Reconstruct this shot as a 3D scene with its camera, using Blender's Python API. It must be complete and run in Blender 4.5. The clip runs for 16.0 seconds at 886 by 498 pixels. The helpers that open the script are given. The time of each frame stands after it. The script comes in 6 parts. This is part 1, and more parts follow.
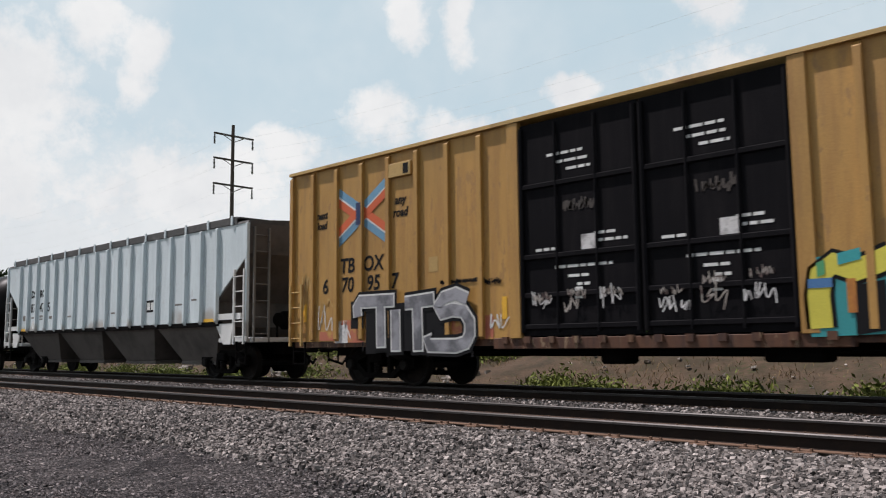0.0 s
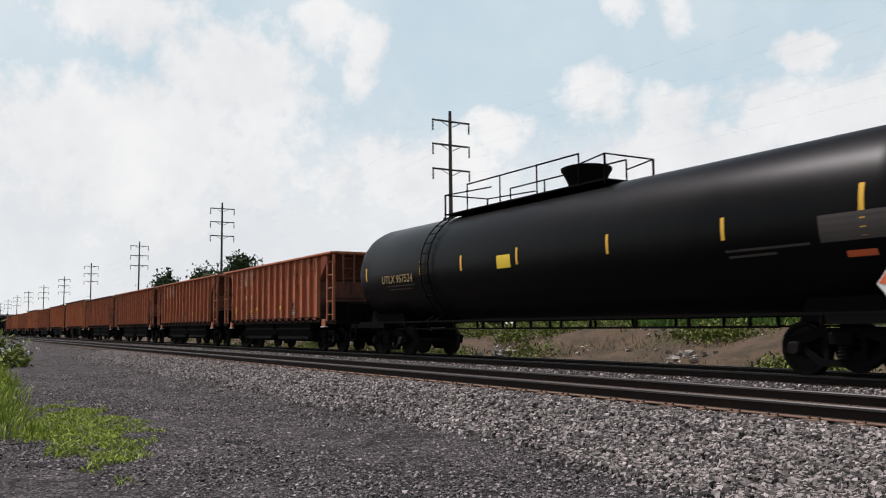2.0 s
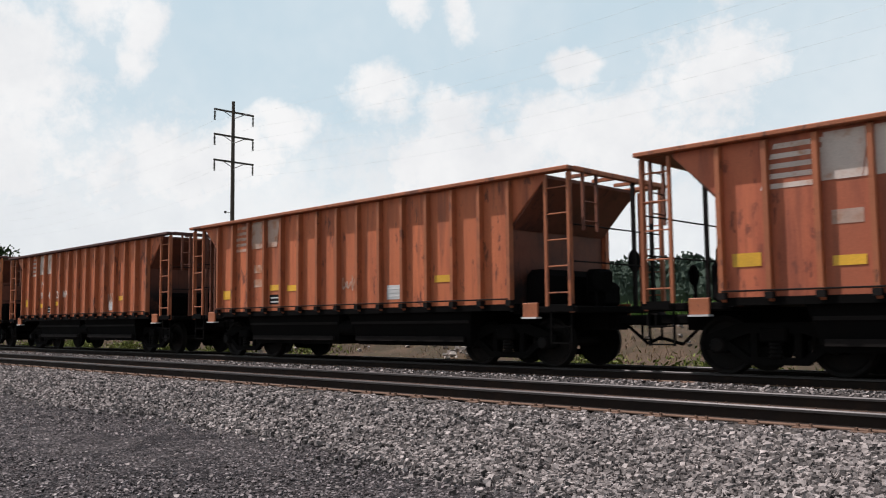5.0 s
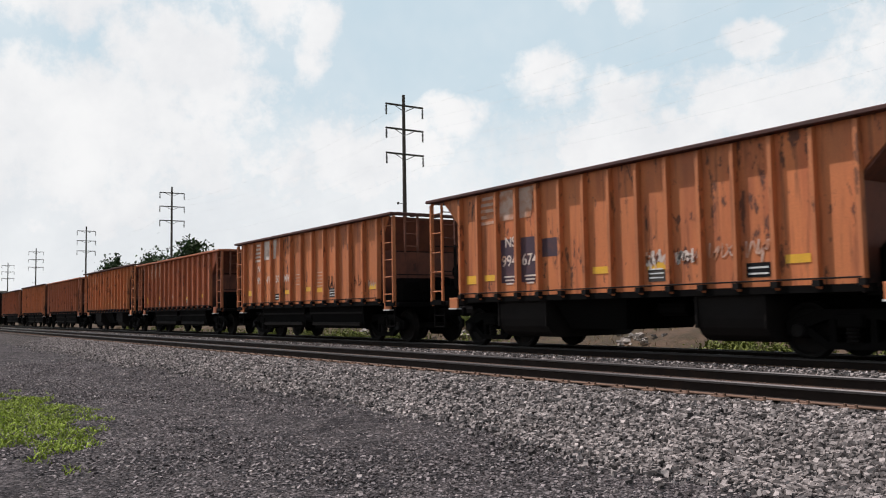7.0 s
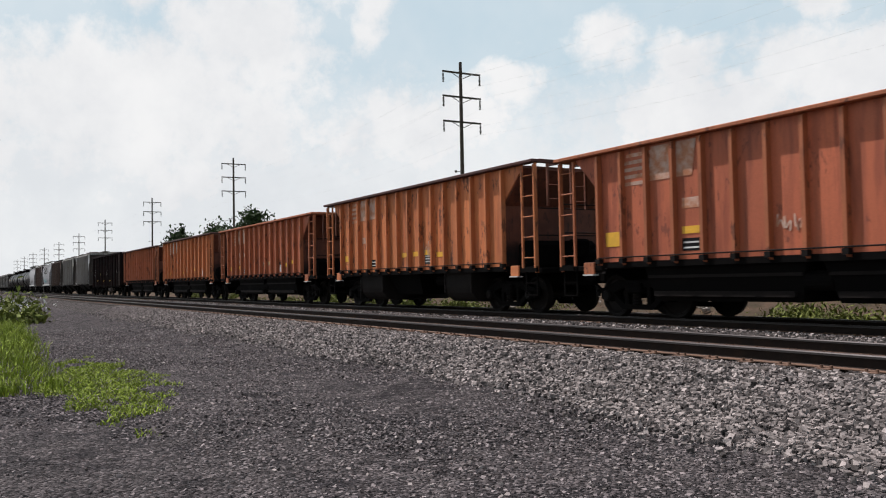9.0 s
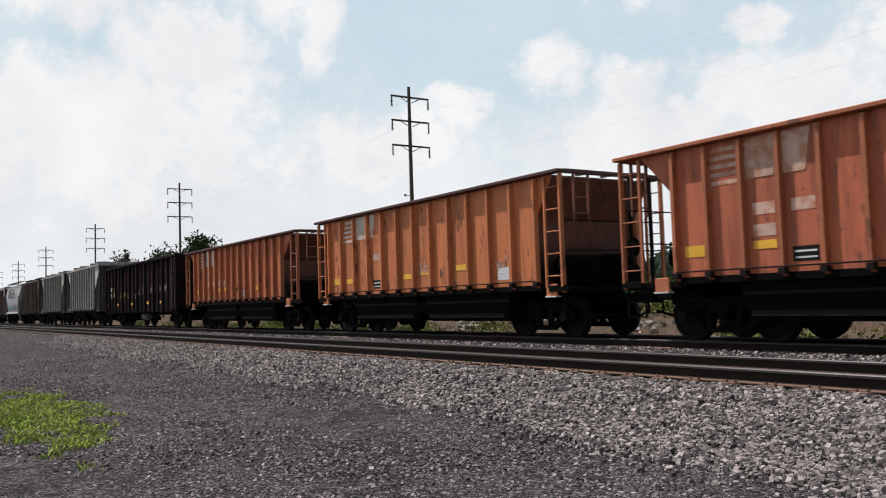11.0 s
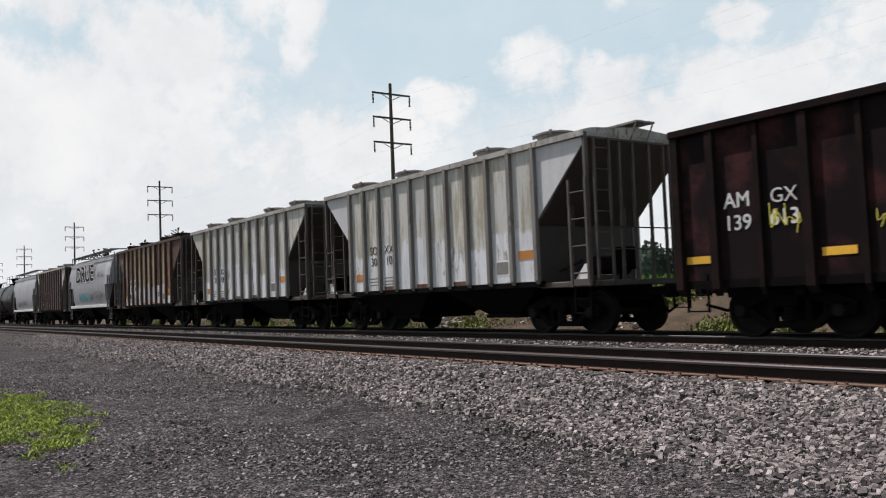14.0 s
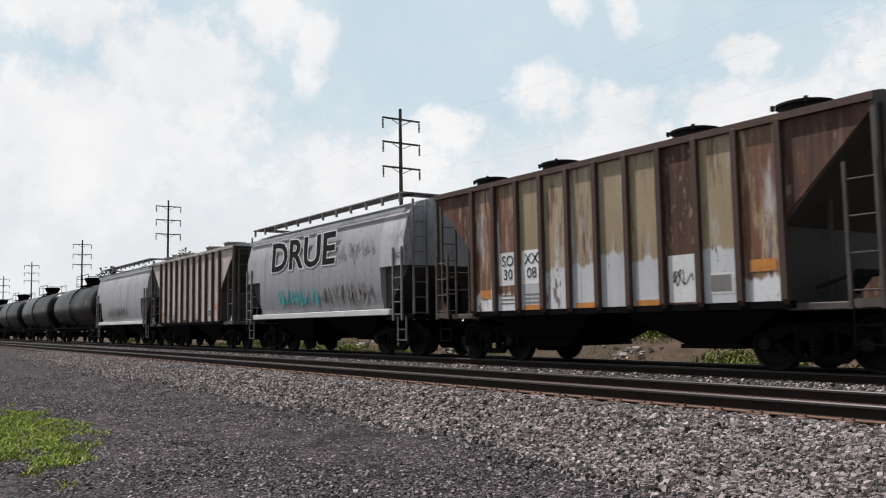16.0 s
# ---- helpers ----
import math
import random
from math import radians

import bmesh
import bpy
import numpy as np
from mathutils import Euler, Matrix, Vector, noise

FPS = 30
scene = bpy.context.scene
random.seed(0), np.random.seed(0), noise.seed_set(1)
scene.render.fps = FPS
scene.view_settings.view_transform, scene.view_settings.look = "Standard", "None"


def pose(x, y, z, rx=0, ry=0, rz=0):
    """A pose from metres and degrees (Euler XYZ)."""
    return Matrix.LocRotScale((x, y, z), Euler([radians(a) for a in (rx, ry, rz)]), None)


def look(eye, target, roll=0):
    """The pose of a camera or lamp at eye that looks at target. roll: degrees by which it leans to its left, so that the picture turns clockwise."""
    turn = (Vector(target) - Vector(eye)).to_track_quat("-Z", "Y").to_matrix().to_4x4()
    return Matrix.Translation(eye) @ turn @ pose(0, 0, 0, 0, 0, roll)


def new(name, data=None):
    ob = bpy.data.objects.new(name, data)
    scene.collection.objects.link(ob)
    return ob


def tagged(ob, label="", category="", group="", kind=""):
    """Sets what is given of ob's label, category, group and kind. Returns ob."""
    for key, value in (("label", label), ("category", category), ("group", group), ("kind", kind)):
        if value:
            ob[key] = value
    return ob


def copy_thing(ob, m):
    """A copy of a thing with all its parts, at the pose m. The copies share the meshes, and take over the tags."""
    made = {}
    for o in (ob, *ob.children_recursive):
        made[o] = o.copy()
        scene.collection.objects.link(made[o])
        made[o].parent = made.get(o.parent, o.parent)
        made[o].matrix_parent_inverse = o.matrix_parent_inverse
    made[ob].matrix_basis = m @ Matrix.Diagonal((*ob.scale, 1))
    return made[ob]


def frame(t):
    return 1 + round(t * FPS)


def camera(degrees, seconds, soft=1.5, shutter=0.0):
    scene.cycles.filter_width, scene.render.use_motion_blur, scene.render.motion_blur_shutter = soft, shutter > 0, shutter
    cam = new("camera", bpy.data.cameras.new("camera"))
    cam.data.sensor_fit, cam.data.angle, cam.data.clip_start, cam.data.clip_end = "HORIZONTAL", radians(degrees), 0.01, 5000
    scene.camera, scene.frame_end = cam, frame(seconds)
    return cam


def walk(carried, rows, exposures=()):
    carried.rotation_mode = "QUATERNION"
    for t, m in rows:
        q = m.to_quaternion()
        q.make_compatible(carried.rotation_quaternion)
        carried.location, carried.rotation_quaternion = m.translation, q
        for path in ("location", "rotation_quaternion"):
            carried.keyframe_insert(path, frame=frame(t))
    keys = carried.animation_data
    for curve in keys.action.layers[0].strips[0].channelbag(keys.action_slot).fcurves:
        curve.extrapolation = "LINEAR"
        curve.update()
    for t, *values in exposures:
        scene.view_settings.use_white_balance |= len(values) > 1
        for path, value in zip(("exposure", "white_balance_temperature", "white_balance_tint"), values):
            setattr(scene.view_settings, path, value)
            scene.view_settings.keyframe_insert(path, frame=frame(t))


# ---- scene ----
# Camera: held in the hand at one spot beside the tracks; z = 0 is the top of the rails, x runs along them.
EYE_Z = 0.87
cam = camera(55.1, 16.0, soft=1.1, shutter=0.08)
walk(cam, [(t, pose(0, 0, EYE_Z, 90 + p, r, y)) for t, y, p, r in (
         (0, 44.43, 6.47, 0.58), (0.5, 44.82, 6.19, 0.11), (1, 48.06, 6.16, 0.98), (1.5, 53.97, 5.46, 1.28), (2, 59.08, 5.25, 0.53),
         (2.5, 58.96, 4.14, -0.52), (3, 55.35, 3.64, 0.08), (3.2, 52.30, 3.52, 0.06), (5.3, 44.49, 4.89, 0.62), (5.5, 45.48, 4.90, 0.63),
         (6, 48.76, 4.82, 0.38), (6.5, 53.96, 4.77, 0.79), (7, 55.99, 4.17, 0.91), (7.5, 57.99, 3.76, 0.68), (8, 59.27, 4.73, 0.47),
         (8.5, 60.31, 3.16, 0.86), (8.7, 60.24, 2.31, 1.14), (11, 56.59, 3.60, 1.85), (11.5, 55.78, 4.41, 1.73), (12, 55.73, 4.25, 1.62),
         (12.5, 54.90, 4.06, 1.64), (13, 56.08, 4.23, 2.25), (13.5, 55.77, 3.54, 1.72), (14, 55.42, 3.34, 2.24), (14.5, 54.46, 2.64, 2.08),
         (15, 54.64, 3.46, 2.20), (15.5, 55.17, 4.15, 1.42), (16, 55.76, 5.08, 0.92))], exposures=[(0, -0.09), (1.0, 0.0), (2.2, -0.05), (3.2, -0.05), (5.3, 0.0), (7.0, 0.0), (8.5, -0.05), (11, 0.0), (13, -0.04), (14, -0.03), (15, 0.0), (16, 0.0)])

# Sun: high, over the track to the far end and slightly on the camera's side of the train.
TO_SUN = Vector((-0.42, -0.27, 1.0)).normalized()
sun_data = bpy.data.lights.new("sun", "SUN")
sun_data.energy, sun_data.angle, sun_data.color = 5.0, radians(0.6), (1.0, 0.925, 0.935)
sun = new("sun", sun_data)
sun.matrix_world = look(TO_SUN * 100, (0, 0, 0))


class Nodes:
    """A short hand for node trees."""

    def __init__(self, tree):
        self.tree = tree

    def add(self, kind, ins=None, operation=None, use_clamp=False, data_type=None, blend_type=None, interpolation_type=None):
        n = self.tree.nodes.new(kind)
        if operation:
            n.operation = operation
        if use_clamp:
            n.use_clamp = True
        if data_type:
            n.data_type, n.blend_type = data_type, blend_type
        if interpolation_type:
            n.interpolation_type = interpolation_type
        for k, v in (ins or {}).items():
            if isinstance(v, bpy.types.NodeSocket):
                self.tree.links.new(v, n.inputs[k])
            else:
                n.inputs[k].default_value = v
        return n

    def math(self, op, a, b=0.0, c=0.0, clamp=False):
        return self.add("ShaderNodeMath", {0: a, 1: b, 2: c}, operation=op, use_clamp=clamp).outputs[0]

    def mix(self, f, a, b, blend="MIX"):
        return self.add("ShaderNodeMix", {0: f, 6: a, 7: b}, data_type="RGBA", blend_type=blend).outputs[2]

    def ramp(self, f, lo, hi):
        return self.add("ShaderNodeMapRange", {0: f, 1: lo, 2: hi, 3: 0.0, 4: 1.0}, interpolation_type="SMOOTHSTEP").outputs[0]

    def noise(self, v, scale, detail=4.0, rough=0.55):
        return self.add("ShaderNodeTexNoise", {"Vector": v, "Scale": scale, "Detail": detail, "Roughness": rough}).outputs[0]


def rgb(c):
    return (c[0], c[1], c[2], 1.0)


# Sky: blue with fair-weather clouds, hazier towards the horizon.
world = bpy.data.worlds.new("sky")
scene.world = world
world.use_nodes = True
W = Nodes(world.node_tree)
world.node_tree.nodes.clear()
sky = W.add("ShaderNodeTexSky")
sky.sky_type, sky.sun_disc = "NISHITA", False
sky.sun_elevation, sky.sun_rotation = math.asin(TO_SUN.z), math.atan2(TO_SUN.x, TO_SUN.y)
sky.dust_density = 2.0
direction = W.add("ShaderNodeTexCoord").outputs["Generated"]
sep = W.add("ShaderNodeSeparateXYZ", {0: direction})
bearing = W.math("MULTIPLY", W.math("ARCTAN2", W.math("MULTIPLY", sep.outputs[0], -1.0), sep.outputs[1]), 57.2958)
height = W.math("MULTIPLY", W.math("ARCSINE", sep.outputs[2]), 57.2958)
puff = W.noise(direction, 11.0, 8.0, 0.66)
puff2 = W.noise(direction, 30.0, 6.0, 0.62)
wob = W.math("ADD", W.math("MULTIPLY", W.math("SUBTRACT", puff, 0.5), 2.2), W.math("MULTIPLY", W.math("SUBTRACT", puff2, 0.5), 2.0))
# clouds as bearing, height, half width, half height in degrees
CLOUDS = [(80.0, 12.5, 15.0, 5.0), (73.5, 16.6, 6.0, 3.6), (80.0, 20.5, 6.0, 1.8), (64.4, 18.8, 1.6, 2.2), (67.2, 20.3, 2.6, 1.5), (48.6, 16.0, 2.2, 1.6), (44.4, 14.2, 3.0, 1.9),
          (33.5, 13.0, 8.0, 3.0), (26.5, 16.4, 4.5, 2.4), (54.8, 13.2, 3.0, 1.4), (35.6, 17.2, 2.1, 0.9), (62.0, 10.8, 9.0, 2.6),
          (43.0, 22.0, 1.6, 1.9), (46.8, 21.8, 1.7, 1.3), (25.6, 21.4, 2.3, 1.1), (42.0, 11.0, 10.0, 2.6), (110, 15, 14, 5), (165, 16, 10, 3), (-20, 13, 12, 3), (-90, 15, 12, 3)]
# drift the outlines so that no puff stays round
warp_b = W.math("MULTIPLY", W.math("SUBTRACT", W.noise(direction, 8.0, 4.0, 0.5), 0.5), 5.5)
warp_h = W.math("MULTIPLY", W.math("SUBTRACT", W.noise(direction, 10.0, 4.0, 0.5), 0.5), 3.4)
bearing_w, height_w = W.math("ADD", bearing, warp_b), W.math("ADD", height, warp_h)
cover = None
for b, h, rb, rh in CLOUDS:
    db = W.math("MULTIPLY", W.math("SUBTRACT", bearing_w, b if b <= 180 else b - 360), 1.0 / rb)
    up = W.math("SUBTRACT", height_w, h)
    # crisp heaped tops, long soft undersides
    dh = W.math("MAXIMUM", W.math("MULTIPLY", up, 1.0 / rh), W.math("MULTIPLY", up, -0.5 / rh))
    d = W.math("SUBTRACT", 1.0, W.math("SQRT", W.math("ADD", W.math("MULTIPLY", db, db), W.math("MULTIPLY", dh, dh))))
    cover = d if cover is None else W.math("MAXIMUM", cover, d)
cover = W.math("MULTIPLY", W.math("MAXIMUM", cover, -0.7), 1.45)
dense = W.ramp(W.math("ADD", cover, wob), -0.42, 0.80)
haze = W.ramp(W.math("ADD", height, W.math("MULTIPLY", wob, 5.0)), 16.0, 6.5)
veil = W.math("MULTIPLY", W.ramp(W.noise(direction, 3.0, 5.0, 0.6), 0.35, 0.75), W.ramp(height, 60.0, 20.0))
amount = W.math("MAXIMUM", dense, W.math("MULTIPLY", haze, 0.86))
amount = W.math("MAXIMUM", amount, W.math("MULTIPLY", veil, 0.45))
blue = W.mix(0.85, sky.outputs[0], rgb((10.6, 13.1, 14.6)), "MIX")
blue = W.mix(W.ramp(height, 22.0, 42.0), blue, sky.outputs[0])
shade = W.ramp(W.math("ADD", W.noise(direction, 6.0, 5.0, 0.6), W.math("MULTIPLY", puff2, 0.25)), 0.42, 0.82)
white = W.mix(shade, rgb((13.4, 13.6, 14.0)), rgb((15.5, 15.5, 15.6)))
colour = W.mix(amount, blue, white)
colour = W.mix(W.ramp(height, -0.5, -3.0), colour, rgb((1.5, 1.5, 1.2)))
back = W.add("ShaderNodeBackground", {"Color": colour, "Strength": 0.06})
W.add("ShaderNodeOutputWorld", {"Surface": back.outputs[0]})


# ---- materials ----
def material(name, base, rough=0.6, metal=0.0, other=None, amount=(0.45, 0.75), streak=0.0, scale=1.6, grime=None, grime_z=None,
             bump=0.15, fine=40.0, random_tint=0.12, spec=0.5, per_island=False, pebble=0.0, spots=None, grime2=None):
    """A painted or natural surface: base colour broken by a second colour in patches (or streaks that run down), grime above or
    below a height, fine grain and relief."""
    m = bpy.data.materials.new(name)
    m.use_nodes = True
    m.node_tree.nodes.clear()
    N = Nodes(m.node_tree)
    at = N.add("ShaderNodeTexCoord").outputs["Object"]
    lot = N.add("ShaderNodeObjectInfo").outputs["Random"]
    if per_island:
        lot = N.add("ShaderNodeNewGeometry").outputs["Random Per Island"]
    shift = N.add("ShaderNodeCombineXYZ", {0: N.math("MULTIPLY", lot, 91.0), 1: N.math("MULTIPLY", lot, 37.0), 2: N.math("MULTIPLY", lot, 13.0)}).outputs[0]
    v = N.add("ShaderNodeVectorMath", {0: at, 1: shift}, operation="ADD").outputs[0]
    tall = N.add("ShaderNodeMapping", {"Vector": v, "Scale": (3.2, 3.2, 0.35)}).outputs[0] if streak else v
    big = N.noise(tall, scale, 6.0, 0.62)
    plain = N.noise(v, scale * 0.45, 4.0, 0.5)
    grain = N.noise(v, fine, 3.0, 0.6)
    c = rgb(base)
    if other:
        f = N.ramp(N.math("ADD", N.math("MULTIPLY", big, 0.75), N.math("MULTIPLY", plain, 0.25)), *amount)
        c = N.mix(f, c, rgb(other))
    if spots:
        dab = N.add("ShaderNodeMapping", {"Vector": v, "Scale": (1.7, 1.7, 0.5)}).outputs[0]
        f = N.ramp(N.math("ADD", N.noise(dab, 4.2, 7.0, 0.68), N.math("MULTIPLY", N.math("SUBTRACT", plain, 0.5), 0.4)), 0.60, 0.63)
        run = N.ramp(N.noise(N.add("ShaderNodeMapping", {"Vector": v, "Scale": (9.0, 9.0, 0.5)}).outputs[0], 1.0, 4.0, 0.6), 0.55, 0.66)
        c = N.mix(N.math("MULTIPLY", f, 0.85), c, rgb(spots))
        c = N.mix(N.math("MULTIPLY", run, 0.4), c, rgb(spots))
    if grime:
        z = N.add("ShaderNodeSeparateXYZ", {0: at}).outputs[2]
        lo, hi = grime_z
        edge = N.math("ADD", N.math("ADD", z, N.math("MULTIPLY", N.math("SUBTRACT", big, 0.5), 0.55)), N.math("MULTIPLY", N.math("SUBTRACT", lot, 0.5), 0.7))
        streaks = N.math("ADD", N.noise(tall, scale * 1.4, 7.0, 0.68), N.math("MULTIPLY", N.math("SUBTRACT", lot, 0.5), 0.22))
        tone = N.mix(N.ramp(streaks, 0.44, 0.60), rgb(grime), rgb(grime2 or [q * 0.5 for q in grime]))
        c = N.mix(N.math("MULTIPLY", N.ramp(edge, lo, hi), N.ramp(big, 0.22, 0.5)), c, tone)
    k = N.math("ADD", N.math("MULTIPLY", grain, 0.5), 0.75)
    k = N.math("MULTIPLY", k, N.math("ADD", N.math("MULTIPLY", plain, 0.5), 0.75))
    k = N.math("MULTIPLY", k, N.math("ADD", N.math("MULTIPLY", N.math("SUBTRACT", lot, 0.5), random_tint * 2), 1.0))
    c = N.mix(1.0, c, N.add("ShaderNodeCombineColor", {0: k, 1: k, 2: k}).outputs[0], "MULTIPLY")
    lift = N.math("ADD", grain, N.math("MULTIPLY", big, 2.0))
    if pebble:
        cell = N.add("ShaderNodeTexVoronoi", {"Vector": v, "Scale": pebble})
        tone = N.add("ShaderNodeSeparateColor", {0: cell.outputs["Color"]}).outputs[0]
        k = N.math("MULTIPLY", k, N.math("ADD", N.math("MULTIPLY", N.math("POWER", tone, 2.0), 2.0), 0.35))
        c = N.mix(1.0, c, N.add("ShaderNodeCombineColor", {0: k, 1: k, 2: k}).outputs[0], "MULTIPLY")
        lift = N.math("ADD", lift, N.math("MULTIPLY", cell.outputs["Distance"], -2.5))
    r = N.math("ADD", N.math("MULTIPLY", N.math("SUBTRACT", plain, 0.5), 0.3), rough, clamp=True)
    rel = N.add("ShaderNodeBump", {"Strength": bump, "Distance": 0.02, "Height": lift}).outputs[0]
    s = N.add("ShaderNodeBsdfPrincipled", {"Base Color": c, "Roughness": r, "Metallic": metal, "Normal": rel, "Specular IOR Level": spec})
    N.add("ShaderNodeOutputMaterial", {"Surface": s.outputs[0]})
    return m


M = {}
RUST = (0.13, 0.05, 0.022)
M["yellow"] = material("yellow_paint", (0.40, 0.222, 0.055), 0.55, spots=(0.27, 0.15, 0.05), other=(0.33, 0.175, 0.045), amount=(0.44, 0.62), streak=1, random_tint=0.05)
M["yellow_trim"] = material("weathered_yellow_trim", (0.40, 0.26, 0.09), 0.6, other=RUST, amount=(0.5, 0.8))
M["black_door"] = material("black_door_paint", (0.0065, 0.0062, 0.0075), 0.7, other=(0.011, 0.010, 0.011), amount=(0.45, 0.7), streak=1, spec=0.06)
M["grating"] = material("dark_steel_grating", (0.06, 0.058, 0.056), 0.7, other=(0.1, 0.095, 0.09), amount=(0.45, 0.7), scale=4.0)
# Sooty steel lowered further so the deep shade under the cars sits in its colour.
M["black"] = material("sooty_shaded_black_steel", (0.0045, 0.004, 0.0038), 0.85, other=(0.010, 0.0075, 0.006), amount=(0.5, 0.9), scale=3.0, spec=0.05)
M["tank"] = material("black_tank_paint", (0.0032, 0.0030, 0.0029), 0.36, other=(0.0055, 0.005, 0.0047), amount=(0.45, 0.8), streak=1, scale=0.7, bump=0.02, spec=0.10)
M["tank_letter"] = material("worn_yellow_stencil_paint", (0.22, 0.15, 0.055), 0.65, other=(0.07, 0.05, 0.025), amount=(0.48, 0.66), scale=6.0, bump=0.0)
M["grey"] = material("pale_grey_paint", (0.60, 0.665, 0.68), 0.55, spots=(0.50, 0.54, 0.55), other=(0.52, 0.585, 0.60), amount=(0.44, 0.62), streak=1, scale=0.8, random_tint=0.04, grime=(0.42, 0.40, 0.37), grime_z=(1.7, 1.45))
# Far darker than the pale side paint; for end sheets and hopper bays.
M["grey_end"] = material("dark_grey_end_paint", (0.085, 0.074, 0.067), 0.75, other=(0.04, 0.035, 0.032), amount=(0.42, 0.7), scale=1.3)
# Near-black brown for hopper end sheets and small panels.
M["grey_brown_dark"] = material("dark_brown_grey_paint", (0.042, 0.033, 0.028), 0.7, other=(0.022, 0.018, 0.016), amount=(0.45, 0.75), scale=1.3)
M["orange"] = material("faded_orange_paint", (0.52, 0.145, 0.056), 0.65, spots=(0.13, 0.042, 0.024), other=(0.38, 0.10, 0.040), amount=(0.44, 0.62), streak=1, scale=1.3, random_tint=0.12)
M["orange_rib"] = material("rusty_orange_rib", (0.37, 0.115, 0.045), 0.65, spots=(0.12, 0.04, 0.02), other=(0.14, 0.05, 0.028), amount=(0.5, 0.8), scale=2.0, random_tint=0.1)
M["orange_rib_light"] = material("faded_orange_rib", (0.50, 0.165, 0.058), 0.65, spots=(0.13, 0.045, 0.02), other=(0.30, 0.10, 0.04), amount=(0.5, 0.8), scale=2.0, random_tint=0.1)
M["orange_light"] = material("pale_orange_paint", (0.55, 0.175, 0.058), 0.65, spots=(0.055, 0.022, 0.015), other=(0.43, 0.125, 0.044), amount=(0.44, 0.62), streak=1, scale=1.3, random_tint=0.12)
# Brown steel, likewise darkened in colour for the shade under and behind the cars.
M["soot_shade_brown"] = material("sooty_shaded_brown_steel", (0.012, 0.0095, 0.0085), 0.8, other=(0.006, 0.005, 0.0045), amount=(0.45, 0.75), scale=2.5, spec=0.12)
# Rib orange lowered to its shaded tone for posts and ladders on the ends.
M["orange_end"] = material("rusty_shaded_orange_post", (0.17, 0.055, 0.028), 0.7, other=(0.06, 0.022, 0.015), amount=(0.42, 0.7), scale=2.0)
M["post_grimy"] = material("grimy_brown_post", (0.07, 0.058, 0.048), 0.7, other=(0.03, 0.024, 0.02), amount=(0.42, 0.7), scale=2.0)
M["reflector_old"] = material("browned_reflector", (0.50, 0.20, 0.03), 0.5, other=(0.34, 0.12, 0.03), amount=(0.4, 0.7), scale=6.0, bump=0.0)
M["plum_patch"] = material("faded_plum_overpaint", (0.055, 0.03, 0.045), 0.6, other=(0.12, 0.05, 0.04), amount=(0.45, 0.75), scale=3.0, bump=0.0)
# Rusty orange with the end's shade put into its colour; sooty black below.
M["orange_sheet"] = material("rusty_shaded_orange_end_sheet", (0.17, 0.052, 0.027), 0.7, spots=(0.06, 0.022, 0.014), other=(0.10, 0.032, 0.019), amount=(0.42, 0.62), scale=1.6, grime=(0.008, 0.006, 0.0055), grime2=(0.02, 0.011, 0.009), grime_z=(2.05, 1.4), random_tint=0.08)
# Dark orange-brown for top rails and the floor inside the hoppers.
M["orange_dark"] = material("dark_orange_brown_steel", (0.065, 0.02, 0.013), 0.7, other=(0.03, 0.014, 0.012), amount=(0.4, 0.75))
M["orange_red"] = material("red_oxide_orange_paint", (0.47, 0.125, 0.055), 0.65, spots=(0.17, 0.046, 0.025), other=(0.32, 0.082, 0.038), amount=(0.44, 0.62), streak=1, scale=1.3, random_tint=0.14)
M["maroon"] = material("rusty_maroon_paint", (0.0115, 0.0085, 0.009), 0.85, other=(0.058, 0.021, 0.021), amount=(0.47, 0.66), scale=0.9, random_tint=0.2, spec=0.05)
M["maroon_rib"] = material("dark_rusty_rib", (0.010, 0.0072, 0.007), 0.85, spec=0.06, other=(0.02, 0.011, 0.010), amount=(0.4, 0.65), scale=2.0)
M["white_stained"] = material("stained_white_paint", (0.62, 0.635, 0.645), 0.55, other=(0.47, 0.475, 0.47), amount=(0.46, 0.62), streak=1, spots=(0.25, 0.235, 0.19), grime=(0.47, 0.468, 0.43), grime2=(0.31, 0.285, 0.205), grime_z=(2.12, 2.26), random_tint=0.1)
M["white_rusted"] = material("rust_stained_white_paint", (0.54, 0.55, 0.55), 0.55, other=(0.40, 0.33, 0.24), amount=(0.52, 0.8), streak=1, spots=(0.085, 0.034, 0.018), grime=(0.33, 0.255, 0.15), grime2=(0.12, 0.05, 0.022), grime_z=(1.82, 1.9), random_tint=0.16)
M["rust_panel"] = material("rust_brown_panel", (0.10, 0.040, 0.018), 0.75, spots=(0.22, 0.15, 0.09), other=(0.045, 0.019, 0.012), amount=(0.42, 0.6), streak=1, random_tint=0.12)
M["white_red"] = material("white_paint_under_rust", (0.52, 0.45, 0.42), 0.6, other=(0.15, 0.07, 0.045), amount=(0.50, 0.70), streak=1, random_tint=0.2)
# Dusty grey, darkened overall to carry the shadow on the ribs' sides.
M["rib_grey"] = material("dusty_shaded_grey_rib", (0.18, 0.172, 0.158), 0.65, spots=(0.085, 0.06, 0.045), other=(0.12, 0.108, 0.092), amount=(0.4, 0.75), streak=1, scale=2.0)
M["roof_edge"] = material("worn_pale_roof_edge", (0.36, 0.35, 0.32), 0.65, spots=(0.12, 0.08, 0.05), other=(0.24, 0.22, 0.19), amount=(0.42, 0.62), scale=2.0)
